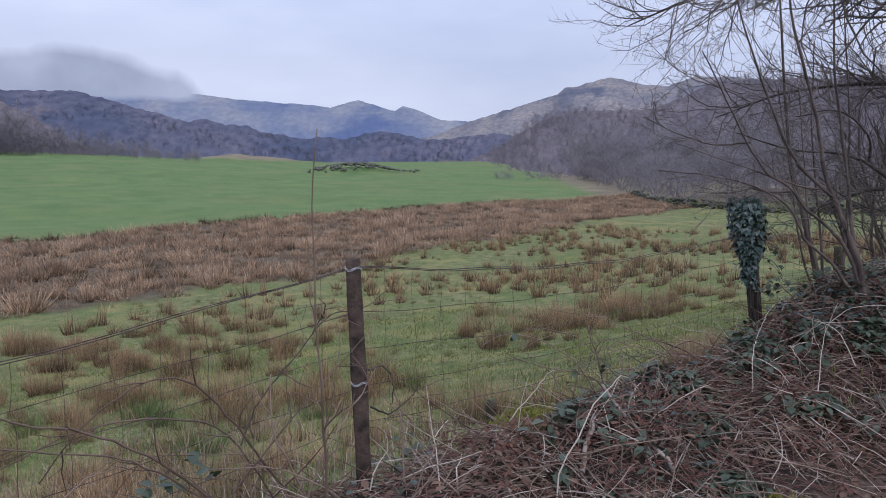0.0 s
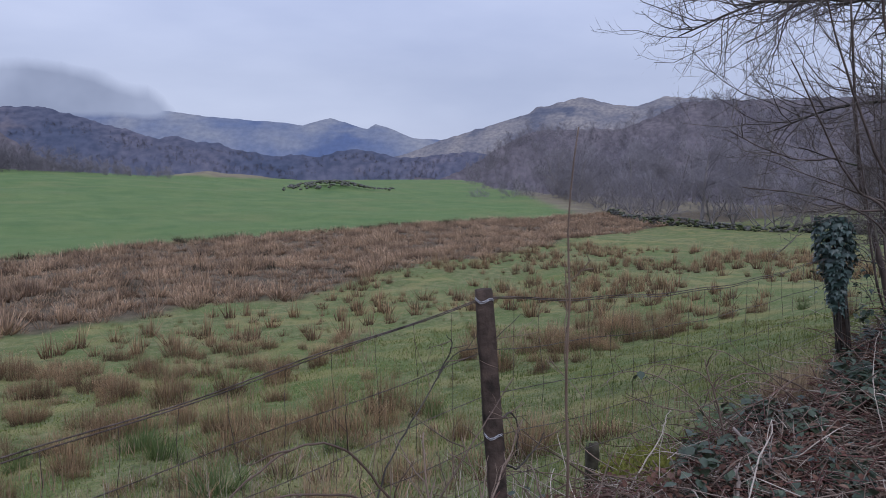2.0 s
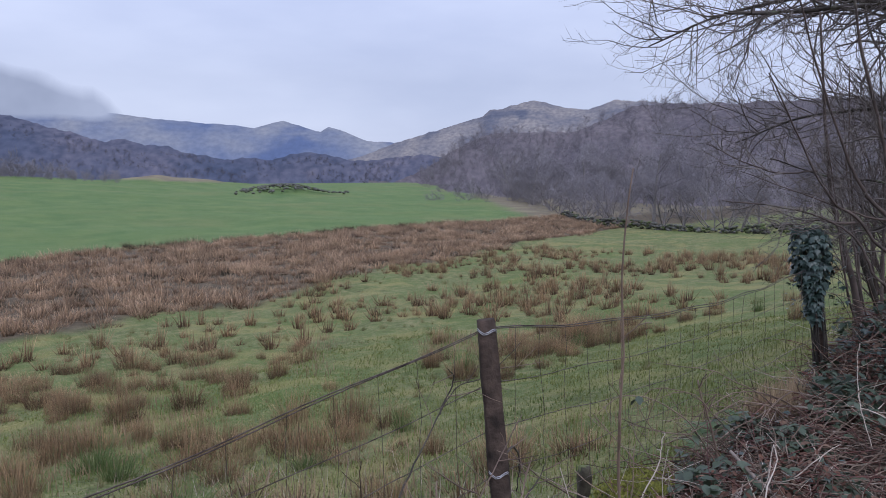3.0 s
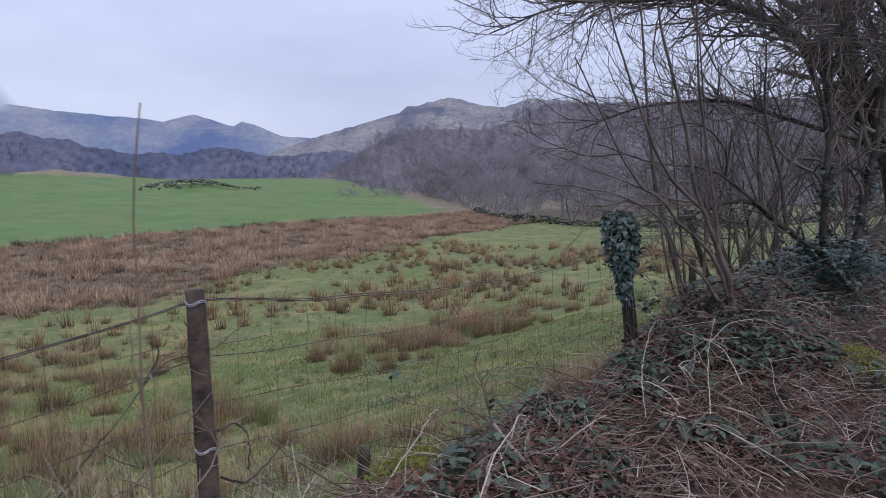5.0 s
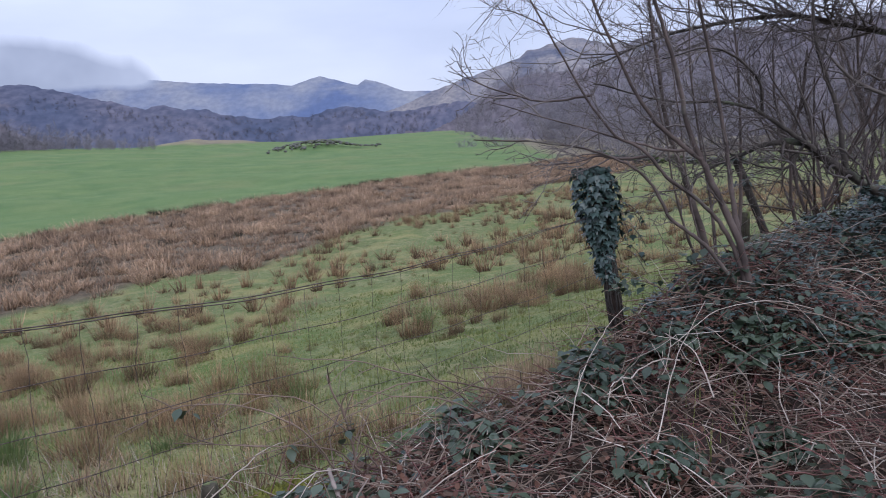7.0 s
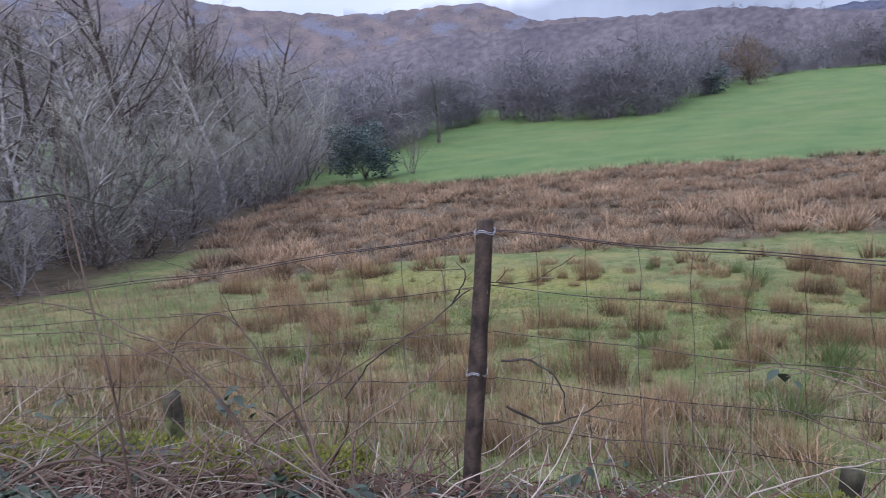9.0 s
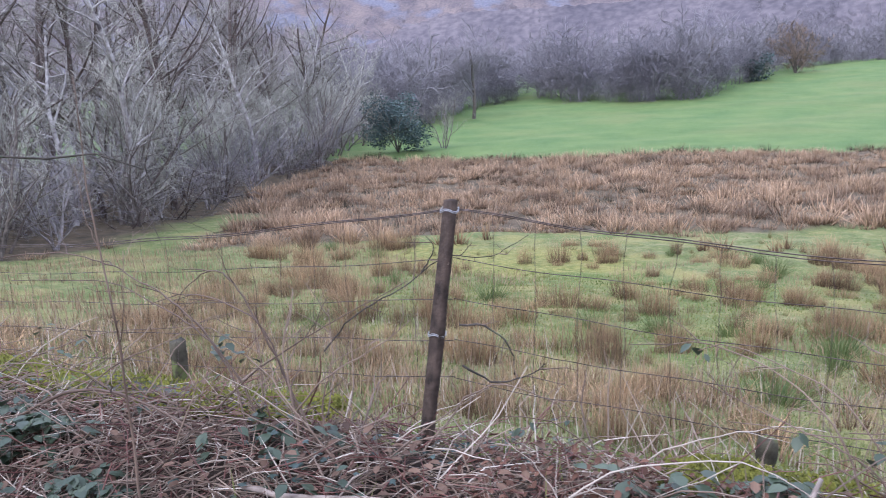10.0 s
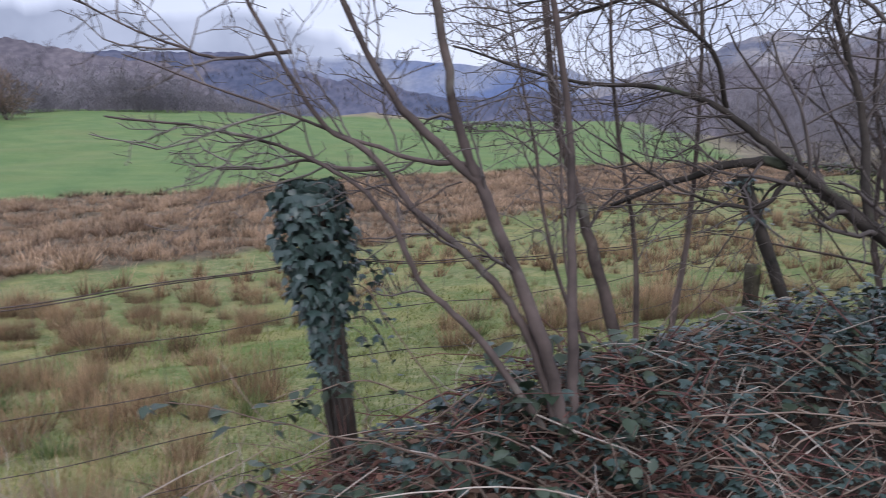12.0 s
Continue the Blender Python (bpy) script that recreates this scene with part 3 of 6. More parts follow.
TALL = [(8, 0.06, 0.02, 17, 0.40, 50, 0.10), (5, 0.13, 0.06, 8, 0.5, 44, 0.2), (3, 0.18, 0.03, 9, 0.6, 42, 0.1), (3, 0.2, 0.0, 0, 0, 0, 0)]
BIRCH = [(9, 0.09, 0.03, 17, 0.36, 54, 0.10), (5, 0.15, 0.04, 8, 0.5, 46, 0.2), (3, 0.22, -0.03, 10, 0.6, 44, 0.1), (3, 0.2, -0.1, 0, 0, 0, 0)]
BUSHY = [(5, 0.14, 0.05, 8, 0.55, 40, 0.1), (4, 0.16, 0.04, 7, 0.5, 40, 0.15), (3, 0.2, 0.0, 6, 0.5, 40, 0.1), (2, 0.2, 0.0, 0, 0, 0, 0)]



def round_tree(seed, height, wide, bark, twig, fuzz, thick, low=0.22, stems=1, radius=None):
    """A bare tree with a rounded, lobed crown: limbs, and a haze of fine twigs that point out of each lobe."""
    rng = np.random.default_rng(seed)
    out = []
    plan = [(5, 0.10, 0.02, 9, 0.6, 56, 0.2), (5, 0.17, 0.05, 6, 0.5, 46, 0.2), (3, 0.2, 0.02, 0, 0, 0, 0)]
    for k in range(stems):
        grow(rng, (0, 0, -0.2), (rng.normal(0, 0.08 + 0.2 * (stems > 1)), rng.normal(0, 0.08 + 0.2 * (stems > 1)), 1), height * rng.uniform(0.7, 0.85), radius or height * 0.018, 0, plan, out)
    a, b = Geo(), Geo()
    for level, pts, radii in out:
        (a if level == 0 else b).add(*tube(pts, np.maximum(radii, thick), (7, 4, 3)[level]))
    n = 17
    way = rng.normal(0, 1, (n, 3))
    way /= np.linalg.norm(way, axis=1)[:, None]
    c = way * rng.uniform(0.3, 0.75, n)[:, None] * np.array([wide, wide, height * (1 - low) * 0.5]) + (0, 0, height * (low + (1 - low) * 0.5))
    size = rng.uniform(0.26, 0.44, n) * wide
    which = rng.integers(0, n, fuzz)
    d = rng.normal(0, 1, (fuzz, 3)) + (0, 0, 0.5)
    d /= np.linalg.norm(d, axis=1)[:, None]
    start = c[which] + d * (size[which] * rng.uniform(0.1, 0.75, fuzz))[:, None]
    end = start + (d + rng.normal(0, 0.45, (fuzz, 3)) + (0, 0, 0.15)) * (size[which] * rng.uniform(0.3, 0.65, fuzz))[:, None]
    o = np.array([[1.0, 0.2, 0.1], [-0.4, 0.8, -0.5], [-0.5, -0.7, 0.6]]) * thick
    V = np.concatenate([start[:, None] + o[None], end[:, None]], 1)
    b.add(V, np.array([(0, 1, 3), (1, 2, 3), (2, 0, 3)])[None] + 4 * np.arange(fuzz)[:, None, None])
    return a.mesh("trunk", bark), b.mesh("crown", twig)


tall_trees = [tree_template(20 + k, 12.5, TALL, M_HAZEL, M_TWIG, least=0.009) for k in range(3)]
pale_trees = [tree_template(30 + k, 9.5, BIRCH, M_PALEBARK, M_PALETWIG, least=0.009) for k in range(2)]
oak_trees = [round_tree(40 + k, 8.0, 4.2, M_BARK, M_FARTWIG, 2600, 0.014, 0.18, 1, 0.2) for k in range(2)]
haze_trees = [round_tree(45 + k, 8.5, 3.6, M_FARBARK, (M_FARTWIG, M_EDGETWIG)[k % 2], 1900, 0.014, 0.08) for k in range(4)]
sallow_trees = [round_tree(65 + k, 7.0, 2.7, M_PALEBARK, M_PALETWIG, 2600, 0.0065, 0.05, 2, 0.06) for k in range(3)]
pale_bushes = [tree_template(50 + k, 4.6, BUSHY, M_BARK, M_PALETWIG, stems=4, lean=0.35, radius=0.05, least=0.007) for k in range(2)]

GREY = [(7, 0.08, 0.03, 15, 0.5, 56, 0.12), (5, 0.16, 0.06, 8, 0.5, 50, 0.2), (3, 0.2, 0.03, 7, 0.6, 44, 0.1), (3, 0.2, 0.0, 0, 0, 0, 0)]
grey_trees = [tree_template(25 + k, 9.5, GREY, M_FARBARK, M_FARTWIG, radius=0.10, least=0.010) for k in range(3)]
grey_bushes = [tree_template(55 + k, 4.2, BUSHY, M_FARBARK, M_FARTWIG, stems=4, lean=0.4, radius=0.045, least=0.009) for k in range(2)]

# the wood beside the bog: trunks stand thick, pale birches and sallows along its edge
rng = np.random.default_rng(11)
spots = []


def free(x, y, gap):
    if all((x - a) ** 2 + (y - b) ** 2 > gap * gap for a, b in spots):
        spots.append((x, y))
        return True
    return False


def wood_edge(y):
    """x of the wood's edge beside the bog."""
    return -16.2 - 0.36 * (y - 10) if y > 10 else -16.2 - 0.9 * (10 - y)


placed = 0
for k in range(900):
    y = rng.uniform(-6, 62)
    x = wood_edge(y) - 1.2 - rng.exponential(9.0)
    if x < -62 or placed >= 84 or not free(x, y, 2.2):
        continue
    placed += 1
    near = wood_edge(y) - x < 7
    if near and rng.random() < 0.62:
        tree_at(pale_trees[k % 2], x, y, rng.uniform(0, 6.3), rng.uniform(0.8, 1.15), "birch_tree", "bare pale-barked birch tree in the wet wood", "trees of the wood beside the bog")
    else:
        tree_at(tall_trees[k % 3], x, y, rng.uniform(0, 6.3), rng.uniform(0.75, 1.15), "bare_tree", "tall bare grey-brown tree in the wood", "trees of the wood beside the bog")
for k in range(10):
    y = 17 + 34 * (k + rng.random()) / 10
    x = wood_edge(y) - rng.uniform(0.8, 4.5)
    tree_at(sallow_trees[k % 3], x, y, rng.uniform(0, 6.3), rng.uniform(0.7, 1.2), "sallow_tree", "bare pale-twigged sallow tree at the wood's edge", "sallow trees at the wood's edge")
for k in range(30):
    y = 8 + 54 * (k + rng.random()) / 30
    x = wood_edge(y) - rng.uniform(-0.4, 2.6)
    tree_at((pale_bushes + grey_bushes)[k % 4], x, y, rng.uniform(0, 6.3), rng.uniform(0.65, 1.25), "sallow_bush", "bare grey sallow bush at the wood's edge", "sallows along the wood's edge")

LOW = [(4, 0.14, 0.05, 6, 0.6, 44, 0.05), (3, 0.16, 0.04, 6, 0.5, 44, 0.1), (3, 0.2, 0.0, 5, 0.5, 40, 0.1), (2, 0.2, 0.0, 0, 0, 0, 0)]
brush = [tree_template(58 + k, 1.7, LOW, M_HAZEL, M_TWIG, stems=5, lean=0.7, radius=0.02, least=0.006) for k in range(2)]
for k in range(60):
    y = -4 + 58 * (k + rng.random()) / 60
    x = wood_edge(y) - rng.uniform(0.3, 6.0)
    tree_at(brush[k % 2], x, y, rng.uniform(0, 6.3), rng.uniform(0.7, 1.5), "undergrowth_bush", "low brown twiggy bush under the bare trees", "undergrowth of the wood")

# single trees round the green field
tree_at(oak_trees[0], -31.0, 77, 1.0, 1.15, "oak_tree", "spreading bare oak on the edge of the green field")
tree_at(oak_trees[1], -9.2, 99, 2.0, 1.3, "oak_tree", "spreading bare oak at the top of the green field")
tree_at(oak_trees[0], -38, 82, 4.0, 1.1, "oak_tree", "spreading bare oak at the top of the green field")
tree_at(pale_bushes[0], -22.6, 50.0, 0.4, 0.85, "field_maple", "small round bare tree standing on green grass")


def leaf_ball(seed, height, wide, count, size, mat, name, label, x, y):
    """A rounded bush: twiggy stems and many small leaf clumps with gaps."""
    rng = np.random.default_rng(seed)
    root = empty(name, x, y, float(land(x, y)), label=label, category="bush")
    out = []
    for s in range(7):
        grow(rng, (0, 0, 0), (rng.normal(0, 0.5), rng.normal(0, 0.5), 1), height * 0.8, 0.05, 0, [(4, 0.1, 0.05, 6, 0.5, 40, 0.2), (3, 0.2, 0, 0, 0, 0, 0)], out)
    g = Geo()
    for level, pts, radii in out:
        g.add(*tube(pts, radii, 3))
    part("stem", g.mesh("stem", M_TWIG), root)
    d = rng.normal(0, 1, (count, 3))
    d /= np.linalg.norm(d, axis=1)[:, None]
    lobes = rng.uniform(-0.62, 0.62, (11, 3)) * np.array([1, 1, 1.0]) + (0, 0, -0.12)
    which = rng.integers(0, len(lobes), count)
    r = (rng.uniform(0.0, 1.0, count) ** 0.4 * rng.uniform(0.32, 0.52, len(lobes))[which])[:, None]
    c = (lobes[which] + d * r) * np.array([wide, wide, height * 0.5]) + (0, 0, height * 0.5)
    c[:, 2] = np.maximum(c[:, 2], 0.05)
    leaf = (np.array([[-0.5, 0, 0], [0, 0.25, 0.3], [0.5, 0, 0], [0, -0.2, -0.4]]), np.array([[0, 1, 2], [0, 2, 3]]))
    M = spin(rng.uniform(0, 6.3, count), rng.uniform(0.6, 1.3, count) * size, rng.uniform(-1.2, 1.2, count))
    v, f = spread(leaf, M, c)
    part("foliage", mesh_of("foliage", v, f, mat), root)
    return root


leaf_ball(61, 5.2, 2.7, 9000, 0.14, M_GORSE, "holly_bush", "dark blue-green evergreen bush at the bog's edge", -25.0, 47.0)
leaf_ball(62, 4.2, 2.4, 1800, 0.3, M_GORSE, "holly_bush", "dark evergreen bush under the far trees", -2.6, 115)
tan_bush = tree_template(63, 5.6, BUSHY, M_BARK, M_TANTWIG, stems=9, lean=0.45, radius=0.05, least=0.03)
tree_at(tan_bush, 2.2, 125, 0.3, 1.25, "tan_thorn_bush", "rounded tan thorn bush at the edge of the green field")

ALDER = [(6, 0.08, 0.02, 14, 0.85, 72, 0.12), (9, 0.26, 0.02, 9, 0.42, 46, 0.2), (4, 0.18, 0.0, 8, 0.5, 44, 0.1), (3, 0.2, 0.0, 0, 0, 0, 0)]
alder = tree_template(71, 6.0, ALDER, M_DARKBARK, M_DARKTWIG, radius=0.035, least=0.004)
tree_at(alder, -12.2, 2.4, 0.6, 1.5, "alder_tree", "dark bare alder with long low limbs", "")

# the wood on the far side, beyond the bog's stone wall
placed = 0
for k in range(900):
    x, y = rng.uniform(62, 150), rng.uniform(-20, 105)
    line = 66 + max(0, y - 38) * 0.92
    if placed >= 70 or x < line or x > line + 36 or not free(x, y, 2.6):
        continue
    placed += 1
    tree_at((haze_trees + grey_trees[:1])[k % 5], x, y, rng.uniform(0, 6.3), rng.uniform(0.7, 1.3), "bare_tree", "bare grey-purple tree in the wood past the wall", "trees of the wood past the wall")

for k in range(38):
    y = -16 + 112 * (k + rng.random()) / 38
    x = 66 + max(0, y - 38) * 0.92 + rng.uniform(0.5, 3.5)
    tree_at(grey_bushes[k % 2], x, y, rng.uniform(0, 6.3), rng.uniform(0.8, 1.5), "sallow_bush", "bare grey bush before the wood past the wall", "bushes before the far wood")

# distant woods on the slopes
far_bits = []
for k in range(5):
    trunk_me, crown_me = round_tree(300 + k, 4.4, (1.9, 1.5, 2.2, 1.7, 2.5)[k], M_FARBARK, M_FARTWIG, 260, 0.020, -0.30, 1, 0.03)
    g = Geo()
    for me in (trunk_me, crown_me):
        me.calc_loop_triangles()
        g.add([v.co for v in me.vertices], [t.vertices for t in me.loop_triangles])
        bpy.data.meshes.remove(me)
    far_bits.append((np.concatenate(g.v), np.concatenate(g.f)))


def far_wood(name, label, az0, az1, d0, d1, count, height, seed, mat, size=(0.7, 1.25), edge=None, clump=0.0):
    """Many far bare trees on a slope as one thing that nobody could count."""
    rng = np.random.default_rng(seed)
    g = Geo()
    for k in range(5):
        n = count // 5
        az, u = np.radians(rng.uniform(az0, az1, n)), rng.uniform(0, 1, n) ** 0.8
        d = d0 + (d1 - d0) * u
        if edge:
            d = edge(np.degrees(az)) + 130 * rng.uniform(0, 1, n) ** 2.2
        z = height(np.degrees(az), d)
        if clump:
            stay = wave(d * np.cos(az), d * np.sin(az), clump, 3.0) + 0.4 * wave(d * np.cos(az), d * np.sin(az), clump * 0.4, 5.0) > -0.1
            az, d, z, n = az[stay], d[stay], z[stay], int(stay.sum())
        s = size[0] + (size[1] - size[0]) * rng.uniform(0, 1, n) ** 1.5
        if edge:
            s = s * (0.3 + 0.7 * smooth01(np.degrees(az), 68, 83)) * (1 - 0.65 * smooth01(d, 160, 210))
        M = spin(rng.uniform(0, 6.3, n), np.stack([s, s, s * rng.uniform(0.85, 1.25, n)], -1))
        g.add(*spread(far_bits[k], M, np.stack([d * np.cos(az), d * np.sin(az), z], -1)))
    tagged(new(name, g.mesh(name, mat)), label, "trees", kind="stuff")


def on_slope(near, far, skyline):
    def z(a, d):
        u = np.clip((d - near) / (far - near), 0, 1)
        return -6.4 + (1.4 + far * np.tan(np.radians(skyline(a))) + 6) * u ** 1.25
    return z


def on_land(a, d):
    return land(d * np.cos(np.radians(a)), d * np.sin(np.radians(a)))


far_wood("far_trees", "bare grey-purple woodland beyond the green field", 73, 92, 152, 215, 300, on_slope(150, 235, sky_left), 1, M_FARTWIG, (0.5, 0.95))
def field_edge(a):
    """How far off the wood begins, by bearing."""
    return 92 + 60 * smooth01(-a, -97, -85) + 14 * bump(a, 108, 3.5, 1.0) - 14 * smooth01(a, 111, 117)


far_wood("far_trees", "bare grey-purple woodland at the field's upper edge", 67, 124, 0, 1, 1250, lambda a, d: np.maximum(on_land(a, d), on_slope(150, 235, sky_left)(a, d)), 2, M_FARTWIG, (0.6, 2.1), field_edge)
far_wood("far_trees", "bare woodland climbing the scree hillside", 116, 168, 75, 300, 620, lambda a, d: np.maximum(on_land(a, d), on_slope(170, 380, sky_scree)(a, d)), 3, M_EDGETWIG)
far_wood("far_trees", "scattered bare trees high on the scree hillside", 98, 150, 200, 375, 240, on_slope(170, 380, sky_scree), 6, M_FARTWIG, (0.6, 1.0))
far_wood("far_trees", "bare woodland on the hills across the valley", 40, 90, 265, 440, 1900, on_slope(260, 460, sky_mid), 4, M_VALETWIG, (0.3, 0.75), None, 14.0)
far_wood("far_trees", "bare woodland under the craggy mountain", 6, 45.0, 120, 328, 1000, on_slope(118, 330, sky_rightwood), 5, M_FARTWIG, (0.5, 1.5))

# ---- stone wall before the far wood, and boulders on the knoll ----


def stone_shape(seed, rough=0.22):
    bm = bmesh.new()
    bmesh.ops.create_icosphere(bm, subdivisions=1, radius=0.5)
    r = random.Random(seed)
    for v in bm.verts:
        v.co *= 1 + r.uniform(-rough, rough)
    v = np.array([v.co for v in bm.verts])
    f = np.array([[q.index for q in p.verts] for p in bm.faces])
    bm.free()
    return v, f


stones = [stone_shape(k) for k in range(4)]
rng = np.random.default_rng(21)


def stone_heap(name, label, xs, ys, zs, size, category, mat=None):
    g = Geo()
    for k in range(4):
        sel = np.arange(len(xs)) % 4 == k
        n = sel.sum()
        s = rng.uniform(0.7, 1.3, n)[:, None] * np.array(size)
        g.add(*spread(stones[k], spin(rng.uniform(0, 6.3, n), s), np.stack([xs[sel], ys[sel], zs[sel]], -1)))
    return tagged(new(name, g.mesh(name, mat or M_STONE, False)), label, category, kind="stuff")


n = 900
y = rng.uniform(-14, 52, n)
x = 64.5 + np.maximum(0, y - 38) * 0.9 + rng.normal(0, 0.22, n)
stone_heap("stone_wall", "tumbled dry-stone wall before the far wood", x, y, land(x, y) + rng.uniform(0, 1.0, n) * (0.7 + 0.3 * wave(y, 0, 2.5)), (0.42, 0.42, 0.26), "wall", M_KNOLL)
n = 300
x, y = 78 + rng.normal(0, 4.5, n), 112 + rng.normal(0, 2.6, n)
stone_heap("boulders", "grey lichened boulders on a low knoll", x, y, land(x, y) + 0.25 + 0.5 * np.exp(-((x - 78) / 6) ** 2), (0.62, 0.56, 0.38), "boulders", M_KNOLL)

# ---- rushes ----
blade = (np.array([[-0.5, 0, 0], [0.5, 0, 0], [0.36, 0, 0.55], [-0.36, 0, 0.55], [0, 0.0, 1.0]]), np.array([[0, 1, 2], [0, 2, 3], [3, 2, 4]]))
spear = (np.array([[-0.5, 0, 0], [0.5, 0, 0], [0, 0, 1.0]]), np.array([[0, 1, 2]]))


def tuft(rng, count, height, width, radius, spread_out, template=blade):
    """A tussock: blades that lean outwards from a small base, bending at the tips."""
    yaw = rng.uniform(0, 2 * math.pi, count)
    r = radius * np.sqrt(rng.uniform(0, 1, count))
    lean = rng.normal(0, 0.24, count) + spread_out * r / radius
    h = height * rng.uniform(0.28, 1.0, count)
    v0, f0 = template
    face = rng.uniform(0, 2 * math.pi, count)
    V = np.repeat(v0[None], count, 0) * np.stack([np.full(count, width) * rng.uniform(0.6, 1.3, count), np.ones(count), h], -1)[:, None, :]
    c, s = np.cos(face)[:, None], np.sin(face)[:, None]
    bx, by = V[..., 0] * c, V[..., 0] * s
    u = V[..., 2] / h[:, None]
    out = np.sin(lean)[:, None] * V[..., 2] * (0.6 + 0.7 * u)
    bx, by = bx + np.cos(yaw)[:, None] * out, by + np.sin(yaw)[:, None] * out
    bz = V[..., 2] * np.cos(lean * 0.8)[:, None] - 0.25 * np.abs(out) * u
    P = np.stack([bx + (r * np.cos(yaw))[:, None], by + (r * np.sin(yaw))[:, None], bz], -1)
    F = f0[None] + (np.arange(count) * len(v0))[:, None, None]
    return P.reshape(-1, 3), F.reshape(-1, 3)


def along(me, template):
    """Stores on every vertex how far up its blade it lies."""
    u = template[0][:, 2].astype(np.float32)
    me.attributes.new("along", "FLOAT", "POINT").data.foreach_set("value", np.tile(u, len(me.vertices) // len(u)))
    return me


rng = np.random.default_rng(31)
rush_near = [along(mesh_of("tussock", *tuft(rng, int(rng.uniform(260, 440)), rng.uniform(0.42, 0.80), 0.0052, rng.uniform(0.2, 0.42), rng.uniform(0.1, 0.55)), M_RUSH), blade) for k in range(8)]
rush_green = [mesh_of("tussock", *tuft(rng, 170, 0.5, 0.009, 0.15, 0.7), M_RUSHGREEN) for k in range(2)]
thatch = [mesh_of("thatch", *tuft(rng, 120, 0.20, 0.006, 0.30, 1.35), M_TUFT) for k in range(3)]
xy = []
for k in range(8000):
    x, y = rng.uniform(-11, 42), rng.uniform(1.6, 34)
    if y > band_low(x) - 0.7 or x > 6 + 2.2 * y + 6 or x < -3 - 0.7 * y:
        continue
    thick = wave(x, y, 2.4, 1.0) + 0.35 * wave(x, y, 0.9, 4.0) + 0.45 * smooth01(-y, -6.5, -2)
    thick -= 0.6 * smooth01(y - band_low(x), -4.2, -1.5) * smooth01(-x, -24, -12)
    thick += 0.75 * smooth01(-y, -10.5, -7.5) * smooth01(-x, -4.5, -2.0)
    thick -= 1.2 * smooth01(x - 0.6 * y, 0.9, 2.2) * smooth01(-y, -6.5, -4.5)
    if thick < -0.04 + rng.uniform(-0.42, 0.62):
        continue
    if any((x - a) ** 2 + (y - b) ** 2 < (0.25 + 0.7 * rng.random() ** 2 + (0.2 if y < 5 else 0)) ** 2 for a, b in xy):
        continue
    xy.append((x, y))
xy = sorted(xy, key=lambda p: p[0] ** 2 + p[1] ** 2)
for k, (x, y) in enumerate(xy[:290]):
    green = rng.random() < 0.10
    me = rush_green[k % 2] if green else rush_near[k % 8]
    root = new("rush_clump")
    s = (0.45 + 0.75 * rng.random() ** 1.2) * (0.82 + 0.18 * float(smooth01(y, 3.0, 7.0)))
    root.matrix_basis = Matrix.Translation((x, y, float(land(x, y)) - 0.03)) @ Matrix.Rotation(rng.uniform(0, 6.3), 4, "Z") @ Matrix.Diagonal((s * rng.uniform(0.6, 1.3), s * rng.uniform(0.6, 1.3), s * rng.uniform(0.9, 1.25), 1))
    part("foliage", me, root)
    part("thatch", thatch[k % 3], root, "matted straw at its foot")
    tagged(root, "clump of dark green rushes in the pasture" if green else "clump of dead brown rushes in the pasture", "rushes", "rush clumps in the pasture")

rush_far = [tuft(rng, 50, 0.70, 0.034, 0.30, 0.5, spear) for k in range(4)]


rush_slim = [tuft(rng, 60, 0.82, 0.02, 0.15, 0.26, spear) for k in range(4)]


def rush_field(name, label, x, y, size, mat, tufts=None):
    g = Geo()
    for k in range(4):
        sel = np.arange(len(x)) % 4 == k
        s = size[sel]
        g.add(*spread((tufts or rush_far)[k], spin(rng.uniform(0, 6.3, sel.sum()), np.stack([s * rng.uniform(0.9, 1.5, sel.sum()), s * 1.1, s * rng.uniform(0.75, 1.2, sel.sum())], -1)), np.stack([x[sel], y[sel], land(x[sel], y[sel]) - 0.04], -1)))
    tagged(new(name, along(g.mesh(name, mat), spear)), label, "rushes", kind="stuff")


rest = np.array(xy[290:])
rush_field("rush_tussocks", "scattered dead brown rush clumps far down the pasture", rest[:, 0], rest[:, 1], 0.4 + 0.7 * rng.random(len(rest)), M_RUSH, rush_slim)
n = 21000
x, y = rng.uniform(-34, 84, n), rng.uniform(6, 58, n)
keep = (y > band_low(x) + rng.normal(0, 0.35, n)) & (y < band_high(x) + rng.normal(0, 0.25, n)) & (x > -17.5 - 0.36 * np.maximum(y - 12, 0) + 1.0) & (wave(x, y, 1.3, 3.0) > -0.85)
keep &= x < 66 + np.maximum(0, y - 38) * 0.9
keep &= green_strip(x, y) < 0.3
x, y = x[keep], y[keep]
rush_field("rush_bog", "broad band of dead red-brown rushes across the bog", x, y, (0.35 + 0.75 * rng.random(len(x)) ** 1.3) * (1 + 0.28 * wave(x, y, 1.7, 6.0)), M_RUSHBAND)
x = rng.uniform(-26, 64, 210)
y = band_high(x) + rng.uniform(-0.9, 1.0, 210)
rush_field("rush_fringe", "dark upright rush tufts along the bog's edge", x, y, rng.uniform(0.55, 1.15, 210), M_DARKRUSH)
x, y = rng.uniform(-20, 64, 2600), rng.uniform(8, 56, 2600)
keep = (y > band_low(x) + 0.5) & (y < band_high(x)) & (wave(x, y, 2.2, 5.0) + 0.5 * wave(x, y, 0.8, 2.0) > 0.35) & (x > -14 - 0.36 * np.maximum(y - 12, 0))
